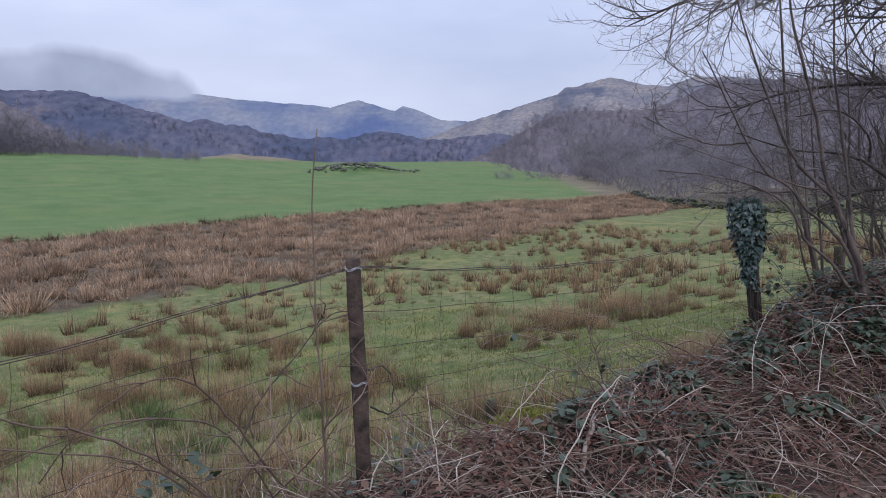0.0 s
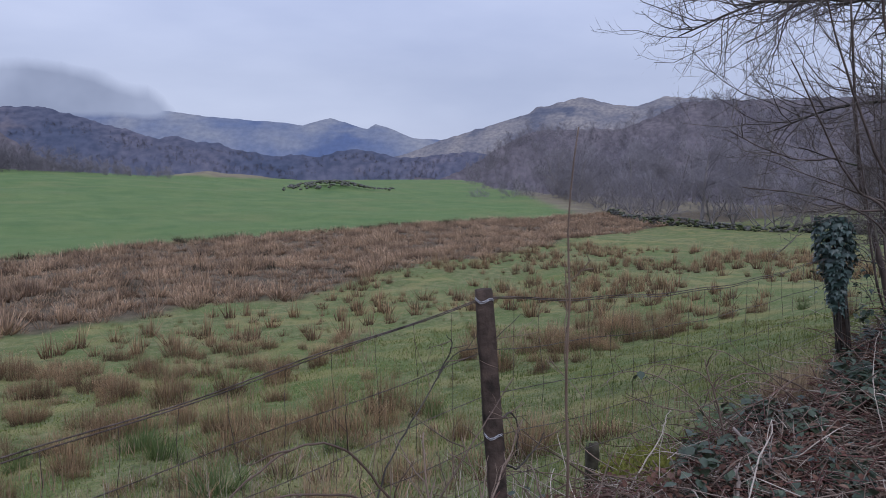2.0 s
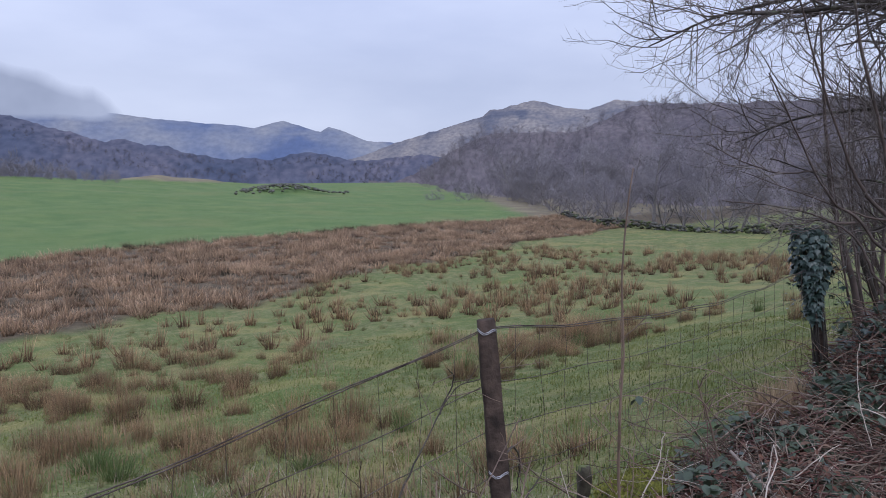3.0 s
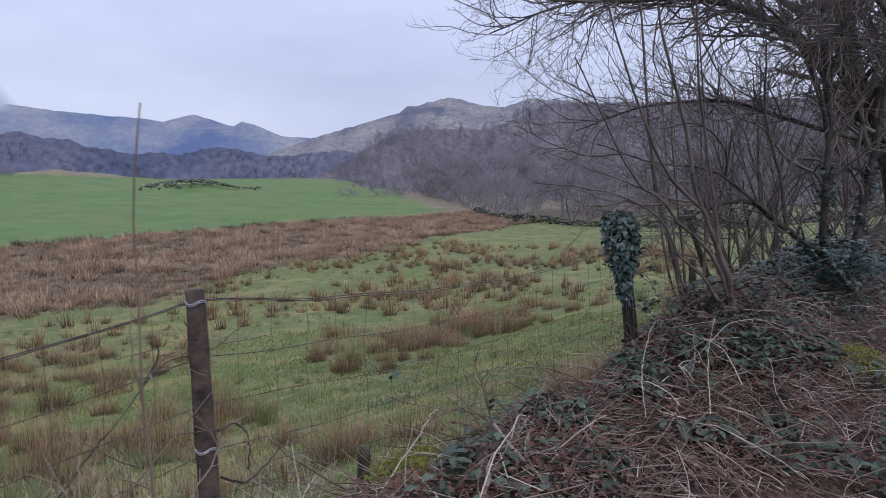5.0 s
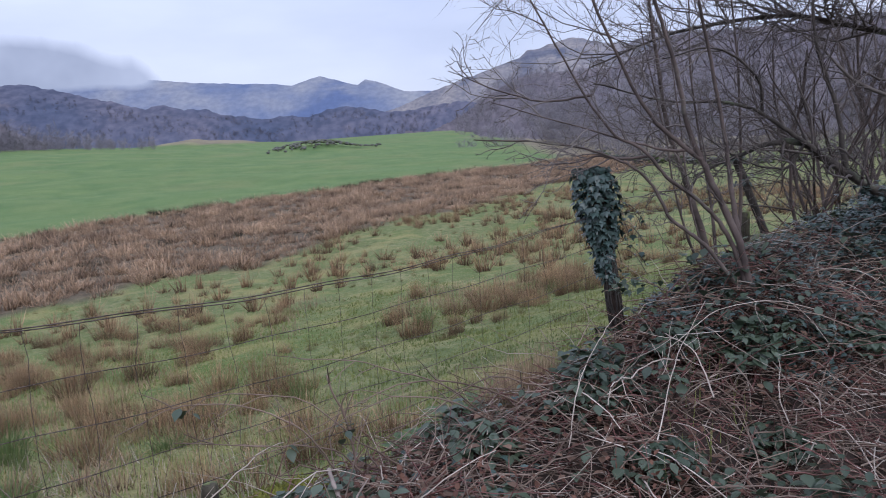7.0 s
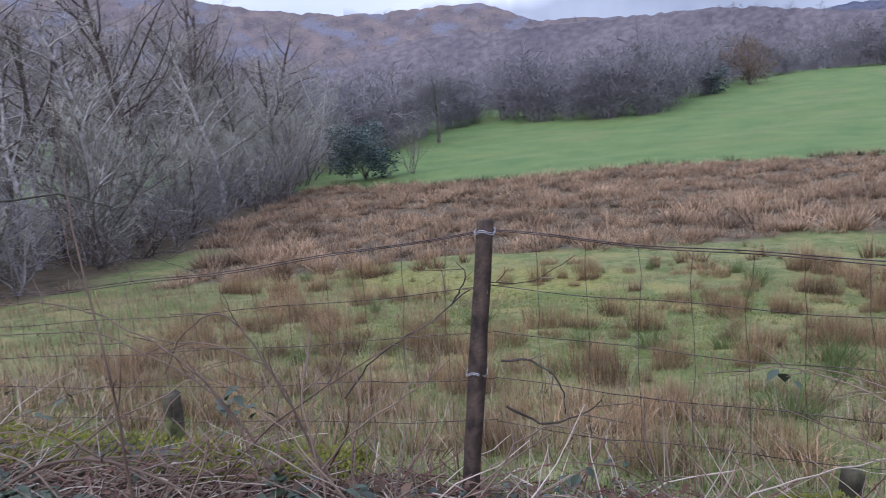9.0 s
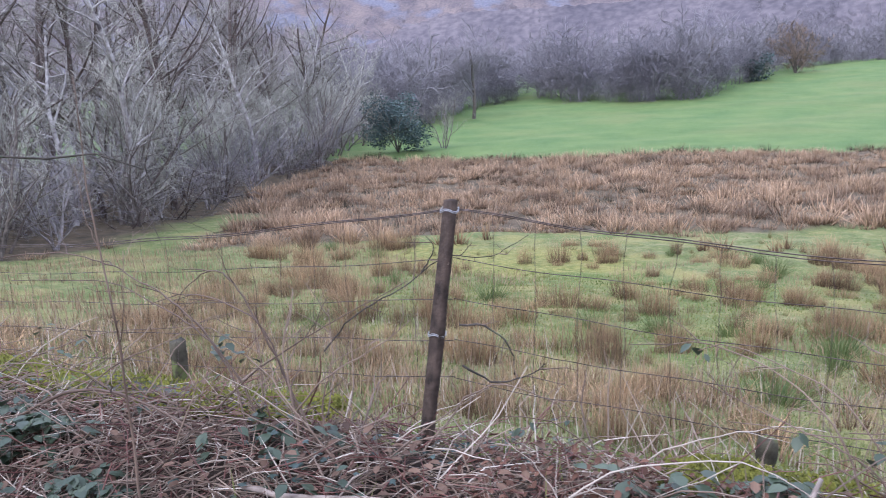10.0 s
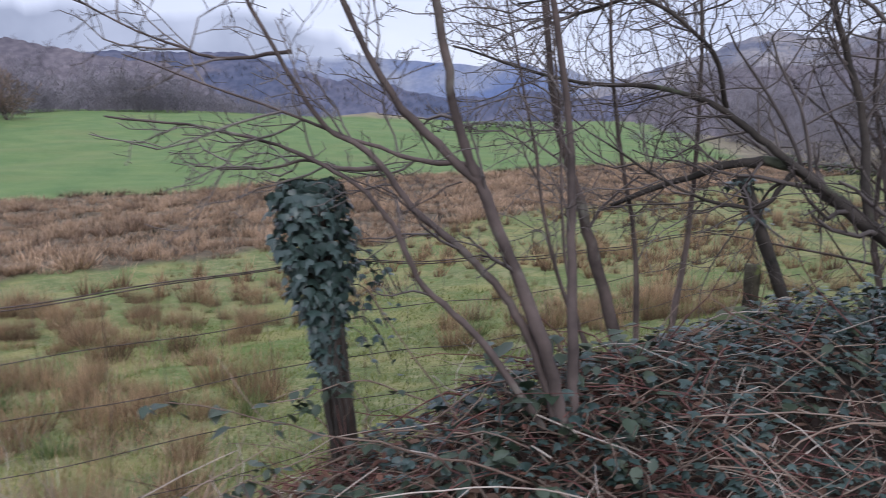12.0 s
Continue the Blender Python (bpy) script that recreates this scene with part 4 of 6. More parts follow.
rush_field("rush_bog", "dark old rush clumps among the red-brown ones", x[keep], y[keep], rng.uniform(0.4, 0.85, int(keep.sum())), M_DARKRUSH)
x, y = rng.uniform(-12, 40, 2600), 3.0 + 27 * rng.uniform(0, 1, 2600)
keep = (y < band_low(x) + 0.5) & (x > -4 - 0.7 * y) & (wave(x, y, 1.3, 7.0) > -0.2) & (x - 0.6 * y < 14)
rush_field("rush_tussocks", "small tufts of greenish straw in the pasture", x[keep], y[keep], 0.10 + 0.30 * rng.random(int(keep.sum())) ** 2, M_TUFT, rush_slim)

# ---- grass ----
rng = np.random.default_rng(41)
n = 130000
x = rng.uniform(-6, 13, n)
y = 0.15 + 13 * rng.uniform(0, 1, n) ** 1.7
h = rng.uniform(0.02, 0.065, n) * (1 + 0.7 * wave(x, y, 0.35))
V, Fc = spread(spear, spin(rng.uniform(0, 6.3, n), np.stack([rng.uniform(0.005, 0.012, n) * (1 + y * 0.10), np.ones(n), h], -1), rng.normal(0, 0.5, n)), np.stack([x, y, land(x, y) - 0.005], -1))
tagged(new("grass", mesh_of("grass", V, Fc, M_GRASS)), "short wet green grass of the pasture", "grass", kind="stuff")


def tall_grass(name, label, count, xr, yr, height, mat, density=None, width=0.006, lean=0.26):
    x, y = rng.uniform(*xr, count), rng.uniform(*yr, count)
    if density is not None:
        keep = density(x, y) > rng.uniform(0, 1, count)
        x, y = x[keep], y[keep]
    n = len(x)
    h = rng.uniform(height[0], height[1], n)
    V, Fc = spread(blade, spin(rng.uniform(0, 6.3, n), np.stack([rng.uniform(0.6, 1.3, n) * width, np.ones(n), h], -1), rng.normal(0, lean, n)), np.stack([x, y, land(x, y) - 0.02], -1))
    tagged(new(name, mesh_of(name, V, Fc, mat)), label, "grass", kind="stuff")


for label, mat, count, lo, hi in (("tufts of dead straw-coloured grass behind the fence", M_STRAW, 110, 0.08, 0.24), ("tufts of dead brown rush stalks behind the fence", M_RUSH, 260, 0.15, 0.38)):
    g = Geo()
    for k in range(count):
        x, y = rng.uniform(-6.5, 3.4), 0.45 + 4.2 * rng.random()
        if wave(x, y, 0.55, 2.0) + 0.5 * smooth01(-x, -0.5, 2.0) - 1.1 * smooth01(x - 0.6 * y, 0.7, 1.6) - 0.35 * smooth01(-y, -1.5, -0.9) < rng.uniform(-0.5, 0.4):
            continue
        v, f = tuft(rng, int(rng.uniform(40, 120)), rng.uniform(lo, hi), 0.0065, rng.uniform(0.10, 0.26), rng.uniform(0.4, 1.2))
        g.add(v + np.array([x, y, float(land(x, y)) - 0.02]), f)
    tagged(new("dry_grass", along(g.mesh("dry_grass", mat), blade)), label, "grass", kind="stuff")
tall_grass("dry_grass", "thin scattered dead grass stalks behind the fence", 8000, (-6.5, 4.0), (0.2, 5.5), (0.08, 0.32), M_STRAW, lambda x, y: np.clip(0.45 + 0.6 * wave(x, y, 0.7, 3.0) + 0.4 * smooth01(-x, -1.5, 1.0), 0.05, 1), 0.005)
tall_grass("dry_grass", "drifts of dead straw between the rush clumps", 44000, (-15, 14), (1.5, 15), (0.06, 0.26), M_STRAW, lambda x, y: smooth01(0.75 * smooth01(-x, 3.0, 6.5) + wave(x, y, 1.5, 1.0) + 0.4 * wave(x, y, 0.6, 9.0) - 1.0 * smooth01(x - 0.6 * y, 0.6, 2.0) * smooth01(-y, -6.5, -4.5), 0.0, 0.7), 0.013)
tall_grass("dead_stems", "thin dark dead stems standing behind the fence", 3600, (-6.5, 2.4), (0.3, 6.0), (0.12, 0.42), M_CANE, lambda x, y: np.clip(0.5 + 0.7 * wave(x, y, 0.6, 5.0) - 1.2 * smooth01(x - 0.6 * y, 0.6, 1.4), 0.02, 1), 0.006, 0.6)
tall_grass("dead_stems", "thin bleached dead stems standing behind the fence", 2400, (-6.5, 2.4), (0.3, 6.0), (0.12, 0.38), M_PALECANE, lambda x, y: np.clip(0.5 + 0.7 * wave(x, y, 0.6, 8.0) - 1.2 * smooth01(x - 0.6 * y, 0.6, 1.4), 0.02, 1), 0.005, 0.6)
tall_grass("dry_grass", "tuft of pale dry grass on the bank", 800, (2.15, 2.45), (-0.18, 0.06), (0.14, 0.32), M_STRAW)
tall_grass("grass", "dark green grass tufts between the rush clumps", 14000, (-6, 9), (0.4, 8), (0.03, 0.09), M_FERN, lambda x, y: smooth01(wave(x, y, 0.45, 2.0) + 0.5 * wave(x, y, 1.3, 6.0), 0.3, 0.9), 0.008)
tall_grass("grass", "green grass blades among the brambles", 5000, (-4, 6), (-0.9, 0.4), (0.06, 0.2), M_GRASS, lambda x, y: np.clip(wave(x, y, 0.5, 7.0), 0, 1))

# ---- the fence ----


def square_post(bottom, top, wide, deep, turn, seed, split=True):
    """A sawn post with worn, slightly uneven edges and a weathered top."""
    rng = np.random.default_rng(seed)
    b, t = np.array(bottom, float), np.array(top, float)
    n, corner = 12, []
    for sx, sy in ((1, 1), (-1, 1), (-1, -1), (1, -1)):
        corner += [(sx * 0.5, sy * 0.38), (sx * 0.38, sy * 0.5)] if sx * sy > 0 else [(sx * 0.38, sy * 0.5), (sx * 0.5, sy * 0.38)]
    ring_pts = np.array(corner) * np.array([wide, deep])
    c, s = math.cos(turn), math.sin(turn)
    ring_pts = ring_pts @ np.array([[c, s], [-s, c]])
    k = len(ring_pts)
    V = []
    for i in range(n + 1):
        p = b + (t - b) * i / n
        w = 1 + 0.04 * rng.normal() - (0.05 if i == n else 0)
        jig = rng.normal(0, 0.0012, (k, 2))
        V.append(np.column_stack([p[:2] + ring_pts * w + jig, np.full(k, p[2]) + (rng.normal(0, 0.004, k) if i == n else 0)]))
    V.append(t[None] + np.array([[0, 0, 0.004]]))
    V = np.concatenate(V)
    F = []
    for i in range(n):
        for j in range(k):
            a, d = i * k + j, i * k + (j + 1) % k
            F += [(a, d, d + k), (a, d + k, a + k)]
    F += [(n * k + j, n * k + (j + 1) % k, (n + 1) * k) for j in range(k)]
    return V, np.array(F)


def fence_post(bottom, top, wide, deep, turn, seed, label, ties=(), mat=None, name="fence_post"):
    root = empty(name, bottom[0], bottom[1], bottom[2], label=label, category="post", group="posts of the wire fence")
    base = np.array(bottom)
    v, f = square_post(bottom, top, wide, deep, turn, seed)
    part("stake", mesh_of("stake", v - base, f, mat or M_POST, False), root)
    for z in ties:
        u = (z - bottom[2]) / (top[2] - bottom[2])
        c = base + (np.array(top) - base) * u
        a = np.linspace(0, 2 * math.pi, 15)
        r = 0.5 * max(wide, deep) * 1.12
        loop = np.column_stack([c[0] + r * np.cos(a), c[1] + r * 0.86 * np.sin(a), c[2] + 0.006 * np.sin(3 * a)]) - base
        g = Geo()
        for dz in (0, 0.005):
            g.add(*tube(loop + (0, 0, dz), 0.0016, 4))
        part("wire_tie", g.mesh("wire_tie", M_TIE), root, "pale galvanised wire tie")
    return root


fence_post((-0.078, -0.19, 0.05), (0.0, 0.0, 1.06), 0.057, 0.028, -0.55, 1, "dark weathered square wooden fence post with wire ties", (1.025, 0.615))
fence_post((-3.95, 0.02, -0.1), (-3.98, 0.0, 0.9), 0.06, 0.05, 0.1, 2, "dark weathered fence post among brambles", (0.80,))
for x, y, z, s in ((0.99, 0.27, 0.235, 3), (-1.36, 0.06, 0.40, 4)):
    fence_post((x, y, float(land(x, y)) - 0.1), (x + 0.01, y, z), 0.058, 0.05, 0.3 * s, s, "short rotten stub of an old fence post", (), M_STUB, "post_stub")
fence_post((5.31, 0.31, 0.1), (5.33, 0.331, 0.65), 0.06, 0.06, 0.2, 5, "short mossy stub of an old fence post", (), M_STUB, "post_stub")

wire_fence = empty("wire_fence", 0, 0, 0, label="rusty square-mesh stock fence hung between posts", category="fence")
SPANS = ((-3.98, 0.0), (0.0, 3.0), (3.0, 5.34))
HEIGHTS = (((0.74, 1.03), (0.61, 0.86), (0.48, 0.725), (0.35, 0.58), (0.22, 0.44)),
           ((1.03, 0.95), (0.86, 0.80), (0.725, 0.66), (0.58, 0.52), (0.44, 0.38)),
           ((0.95, 0.93), (0.80, 0.78), (0.66, 0.64), (0.52, 0.52), (0.38, 0.40)))


def wire_at(span, row, u):
    (x0, x1), (z0, z1) = SPANS[span], HEIGHTS[span][row]
    u = np.asarray(u, float)
    y = (0.25 * u if span == 2 else 0 * u) + 0.008 * np.sin(9 * u + row) - 0.03 * (row / 4) * np.where(np.abs(x0 + (x1 - x0) * u) < 0.4, 1, 0.6)
    sag = (0.085, 0.055, 0.06, 0.05, 0.04)[row]
    return np.stack([x0 + (x1 - x0) * u, y, z0 + (z1 - z0) * u - sag * 4 * u * (1 - u) + 0.004 * np.sin(31 * u + row * 2)], -1)


for span in range(3):
    u = np.linspace(0, 1, 60)
    for row in range(5):
        part("line_wire", mesh_of("line_wire", *tube(wire_at(span, row, u), 0.0017 if row == 0 else 0.0014, 4), M_WIRE), wire_fence)
    twin = wire_at(span, 0, u) + np.stack([0 * u, 0.004 * np.sin(40 * u), 0.007 * np.sin(math.pi * u) + 0.003], -1)
    part("top_strand", mesh_of("top_strand", *tube(twin, 0.0018, 4), M_WIRE), wire_fence, "twisted rusty top strand")
    count = int((SPANS[span][1] - SPANS[span][0]) / 0.142)
    rng = np.random.default_rng(90 + span)
    for k in range(1, count):
        uu = k / count
        pts = [wire_at(span, row, uu + rng.normal(0, 0.0016)) + rng.normal(0, 0.0025, 3) for row in range(5)]
        fine = []
        for a, b2 in zip(pts[:-1], pts[1:]):
            fine += [a, (a + b2) / 2 + rng.normal(0, 0.004, 3)]
        part("stay_wire", mesh_of("stay_wire", *tube(np.array(fine + [pts[-1]]), 0.0009, 4), M_WIRE), wire_fence)

# ---- leaves ----
IVY = (np.array([[0, 0, 0], [-0.42, 0.12, -0.05], [-0.5, 0.42, -0.08], [-0.22, 0.5, 0.0], [0, 1.0, -0.12], [0.22, 0.5, 0.0], [0.5, 0.42, -0.08], [0.42, 0.12, -0.05], [0, 0.42, 0.05]]),
       np.array([[0, 1, 8], [1, 2, 8], [2, 3, 8], [3, 4, 8], [4, 5, 8], [5, 6, 8], [6, 7, 8], [7, 0, 8]]))
OVAL = (np.array([[0, 0, 0], [-0.28, 0.25, 0.06], [-0.33, 0.55, 0.05], [0, 1.0, -0.12], [0.33, 0.55, 0.05], [0.28, 0.25, 0.06], [0, 0.5, -0.03]]),
        np.array([[0, 1, 6], [1, 2, 6], [2, 3, 6], [3, 4, 6], [4, 5, 6], [5, 0, 6]]))
CURL = (np.array([[0, 0, 0], [-0.3, 0.3, 0.16], [-0.26, 0.7, 0.22], [0, 1.0, 0.1], [0.3, 0.65, 0.2], [0.3, 0.25, 0.12], [0, 0.5, 0.0]]), OVAL[1])


def leaves(template, centres, size, rng, droop=(0.2, 1.1), outward=None):
    n = len(centres)
    yaw = rng.uniform(0, 6.3, n) if outward is None else outward + rng.normal(0, 0.5, n)
    return spread(template, spin(yaw, size * rng.uniform(0.6, 1.25, n), -rng.uniform(*droop, n)), np.asarray(centres))


# ---- ivy post ----
rng = np.random.default_rng(101)
ivy_post = empty("ivy_post", 3.05, -0.07, 0.35, label="old fence post smothered in dark glossy ivy", category="post", group="posts of the wire fence")
base = np.array([3.05, -0.07, 0.35])
v, f = square_post((3.06, -0.09, 0.2), (3.005, 0.0, 1.14), 0.05, 0.05, 0.4, 6)
part("stake", mesh_of("stake", v - base, f, M_POST, False), ivy_post)
n = 1100
z = 0.62 + 0.565 * rng.uniform(0, 1, n) ** 0.8
a = rng.uniform(0, 6.3, n)
r = (0.036 + 0.066 * smooth01(z, 0.70, 1.0) - 0.028 * smooth01(z, 1.10, 1.2) + 0.008 * np.sin(3 * a + 11 * z)) * rng.uniform(0.6, 1.15, n)
axis = np.stack([3.03 - 0.04 * (z - 0.5) / 0.6, -0.05 + 0.06 * (z - 0.5) / 0.6], -1)
c = np.stack([axis[:, 0] + r * np.cos(a), axis[:, 1] + r * np.sin(a), z], -1) - base
part("ivy_foliage", mesh_of("ivy_foliage", *leaves(IVY, c, 0.040, rng, (0.5, 1.7), a - math.pi / 2), M_IVYLEAF), ivy_post, "dark green ivy leaves")
g = Geo()
for k in range(16):
    zz = np.linspace(0.35, rng.uniform(0.8, 1.1), 9)
    ang = rng.uniform(0, 6.3) + np.cumsum(rng.normal(0, 0.25, 9))
    rr = 0.045 + rng.uniform(0, 0.02)
    g.add(*tube(np.stack([3.04 - 0.04 * (zz - 0.5) / 0.6 + rr * 0.7 * np.cos(ang), -0.06 + 0.06 * (zz - 0.5) / 0.6 + rr * 0.7 * np.sin(ang), zz], -1) - base, 0.005, 4))
for k in range(8):
    a0, z0 = rng.uniform(-1.5, 1.2), rng.uniform(0.75, 1.0)
    t = np.linspace(0, 1, 6)
    g.add(*tube(np.stack([3.02 + (0.08 + 0.12 * t) * math.cos(a0), -0.02 + (0.08 + 0.12 * t) * math.sin(a0), z0 + 0.05 * t - 0.16 * t * t], -1) - base, 0.002, 3))
part("ivy_stem", g.mesh("ivy_stem", M_DARKBARK), ivy_post, "woody clinging ivy stems")
n = 60
a, t = rng.uniform(-1.5, 1.2, n), rng.uniform(0.2, 1, n)
c = np.stack([3.02 + (0.08 + 0.13 * t) * np.cos(a), -0.02 + (0.08 + 0.13 * t) * np.sin(a), rng.uniform(0.65, 1.0, n)], -1) - base
tagged(part("ivy_spray", mesh_of("ivy_spray", *leaves(IVY, c, 0.03, rng, (0.2, 1.4)), M_IVYLEAF), ivy_post, "loose trailing ivy sprays"), kind="stuff")

leaning = empty("ivy_post", 5.5, 0.13, 0.4, label="leaning dark old post topped with ivy", category="post", group="posts of the wire fence")
base = np.array([5.5, 0.13, 0.4])
v, f = square_post((5.487, 0.171, 0.3), (5.27, 0.388, 1.083), 0.056, 0.05, 0.2, 8)
part("stake", mesh_of("stake", v - base, f, M_DARKBARK, False), leaning)
n = 34
u = rng.uniform(0.5, 1.02, n) ** 0.5
a = rng.uniform(0, 6.3, n)
r = (0.03 + 0.04 * u) * rng.uniform(0.6, 1.1, n)
c = np.stack([5.487 - 0.217 * u + r * np.cos(a), 0.171 + 0.217 * u + r * np.sin(a), 0.3 + 0.783 * u], -1) - base
part("ivy_foliage", mesh_of("ivy_foliage", *leaves(IVY, c, 0.045, rng, (0.3, 1.5), a - math.pi / 2), M_IVYLEAF), leaning, "dark ivy leaves")

# ---- hazel shrub behind the ivy post ----


def limb(points, r0, r1, rng, out, level=0, twigs=9, reach=0.55, first=0.25):
    """A limb along a hand-laid line, smoothed, with grown side twigs."""
    P = np.array(points, float)
    s = np.linspace(0, len(P) - 1, 6 * (len(P) - 1) + 1)
    i = np.minimum(s.astype(int), len(P) - 2)
    t = (s - i)[:, None]
    tang = np.gradient(P, axis=0)
    a, b2, m0, m1 = P[i], P[i + 1], tang[i], tang[i + 1]
    Q = (2 * t ** 3 - 3 * t ** 2 + 1) * a + (t ** 3 - 2 * t ** 2 + t) * m0 + (-2 * t ** 3 + 3 * t ** 2) * b2 + (t ** 3 - t ** 2) * m1
    Q += np.cumsum(rng.normal(0, 0.0022 + 0.05 * r0, Q.shape), axis=0)
    out.append((level, Q, np.linspace(r0, r1, len(Q)) * (1 + 0.06 * rng.normal(size=len(Q)))))
    plan = [(6, 0.24, 0.05, 6, 0.5, 50, 0.15), (4, 0.26, 0.04, 4, 0.5, 50, 0.15), (3, 0.25, 0.02, 0, 0, 0, 0)]
    if reach < 0.3:
        plan = [(4, 0.14, 0.03, 2, 0.5, 42, 0.3), (3, 0.16, 0.02, 0, 0, 0, 0)]
    for k in range(twigs):
        f = first + (1 - first) * (k + rng.random()) / twigs
        j = min(int(f * (len(Q) - 1)), len(Q) - 2)
        d = Q[j + 1] - Q[j]
        d /= np.linalg.norm(d)
        side = rng.normal(0, 1, 3)
        side -= side.dot(d) * d
        side /= np.linalg.norm(side)
        sub = []
        grow(rng, Q[j], d * 0.75 + side * 0.65, reach * rng.uniform(0.4, 1.1), max(min(0.0035, r0 * 0.6) if reach < 0.8 else 0.0055, (r0 + (r1 - r0) * f) * (0.4 if reach < 0.8 else 0.5)), 0, plan, sub)
        out += [(l + 2, p, np.maximum(r, 0.0014 if reach > 0.3 else 0.0008)) for l, p, r in sub]


def limbs_thing(name, label, x, y, z, lines, seed, bark, twig, category="tree", twigs=9, reach=0.55):
    rng = np.random.default_rng(seed)
    root = empty(name, x, y, z, label=label, category=category)
    groups = []
    for pts, r0, r1 in lines:
        groups.append([])
        limb(pts, r0, r1, rng, groups[-1], 0, twigs, reach)
    o = np.array([x, y, z])
    for own in groups:
        stem, spray = None, Geo()
        for level, pts, radii in own:
            if level == 0:
                stem = part("stem", mesh_of("stem", *tube(pts - o, radii, 8, True), bark), root)
            else:
                spray.add(*(tube(pts - o, radii, 4) if level < 4 else spike(pts - o, radii[0])))
        if spray.v:
            tagged(part("twig_spray", spray.mesh("twig_spray", twig), stem, "fine budding twigs"), kind="stuff")
    return root


limbs_thing("hazel_shrub", "bare many-stemmed hazel leaning over the fence", 3.42, -0.5, 0.6, [
    ([(3.47, -0.56, 0.5), (3.43, -0.53, 0.74), (3.36, -0.46, 1.0), (3.3, -0.4, 1.2), (3.25, -0.35, 1.4), (3.2, -0.3, 1.68), (3.08, -0.2, 2.2), (3.0, -0.1, 2.9)], 0.020, 0.006),
    ([(3.45, -0.54, 0.55), (3.39, -0.49, 0.8), (3.3, -0.4, 0.97), (3.18, -0.28, 1.11), (3.08, -0.18, 1.28), (2.98, -0.08, 1.37), (2.85, 0.05, 1.66), (2.66, 0.2, 2.1)], 0.013, 0.004),
    ([(3.42, -0.52, 0.55), (3.3, -0.4, 0.77), (3.19, -0.29, 0.91), (3.13, -0.23, 1.06), (3.07, -0.17, 1.15), (2.94, -0.04, 1.26), (2.78, 0.12, 1.32), (2.5, 0.35, 1.35)], 0.011, 0.003),
    ([(3.29, -0.39, 1.2), (3.18, -0.28, 1.34), (3.12, -0.22, 1.43), (3.03, -0.13, 1.66), (2.86, 0.0, 2.15), (2.72, 0.1, 2.6)], 0.013, 0.004),
    ([(3.11, -0.21, 1.22), (3.02, -0.12, 1.21), (2.95, -0.05, 1.23), (2.88, 0.02, 1.2), (2.72, 0.16, 1.2)], 0.007, 0.002),
    ([(3.28, -0.38, 1.24), (3.18, -0.28, 1.25), (3.09, -0.19, 1.28), (2.9, 0.0, 1.36), (2.55, 0.3, 1.5)], 0.008, 0.002),
    ([(2.93, -0.03, 1.52), (2.77, 0.13, 1.51), (2.66, 0.24, 1.56), (2.45, 0.42, 1.68)], 0.006, 0.002),
    ([(3.52, -0.52, 0.5), (3.58, -0.4, 0.95), (3.62, -0.32, 1.4), (3.55, -0.25, 1.95), (3.5, -0.2, 2.7)], 0.016, 0.005),
], 111, M_HAZEL, M_DARKTWIG, twigs=6, reach=0.42)
limbs_thing("hazel_shrub", "slim bare hazel stems rising behind the fence", 4.2, 0.0, 0.4, [
    ([(4.21, -0.02, 0.35), (4.12, 0.07, 0.78), (4.06, 0.13, 1.06), (4.01, 0.18, 1.26), (3.95, 0.24, 1.76), (3.85, 0.3, 2.6)], 0.026, 0.007),
    ([(4.26, 0.0, 0.35), (4.3, 0.08, 0.9), (4.2, 0.14, 1.5), (4.25, 0.2, 2.3)], 0.012, 0.004),
    ([(4.1, 0.0, 0.4), (3.9, 0.06, 0.8), (3.82, 0.12, 1.3), (3.72, 0.2, 1.9)], 0.009, 0.003),
    ([(4.3, -0.1, 0.4), (4.45, -0.05, 1.0), (4.5, 0.0, 1.7), (4.4, 0.05, 2.5)], 0.012, 0.004),
    ([(3.95, -0.1, 0.5), (3.88, -0.02, 0.9), (3.9, 0.05, 1.4), (3.8, 0.1, 2.0)], 0.007, 0.002),
], 112, M_HAZEL, M_DARKTWIG, twigs=6, reach=0.42)
arch = limbs_thing("thorn_tree", "arching mossy thorn tree on the bank", 5.0, -0.8, 0.5, [
    ([(5.15, -0.95, 0.55), (4.92, -0.78, 0.80), (4.79, -0.67, 0.93), (4.64, -0.46, 1.12), (4.58, -0.37, 1.18), (4.48, -0.23, 1.2), (4.38, -0.09, 1.15), (4.2, 0.1, 1.02)], 0.036, 0.008),
    ([(4.66, -0.48, 1.1), (4.55, -0.33, 1.26), (4.45, -0.18, 1.39), (4.34, -0.03, 1.47), (4.1, 0.25, 1.5), (3.8, 0.55, 1.62)], 0.016, 0.004),
    ([(4.72, -0.56, 1.02), (4.7, -0.5, 1.4), (4.62, -0.4, 1.8), (4.68, -0.35, 2.4)], 0.018, 0.005),
    ([(4.58, -0.37, 1.18), (4.5, -0.3, 1.05), (4.25, -0.15, 1.12), (4.0, 0.0, 1.3)], 0.010, 0.003),
    ([(4.45, -0.18, 1.39), (4.3, -0.2, 1.6), (4.0, -0.1, 1.75), (3.7, 0.05, 1.7)], 0.010, 0.003),
], 113, M_DARKBARK, M_DARKTWIG, twigs=18, reach=0.55)
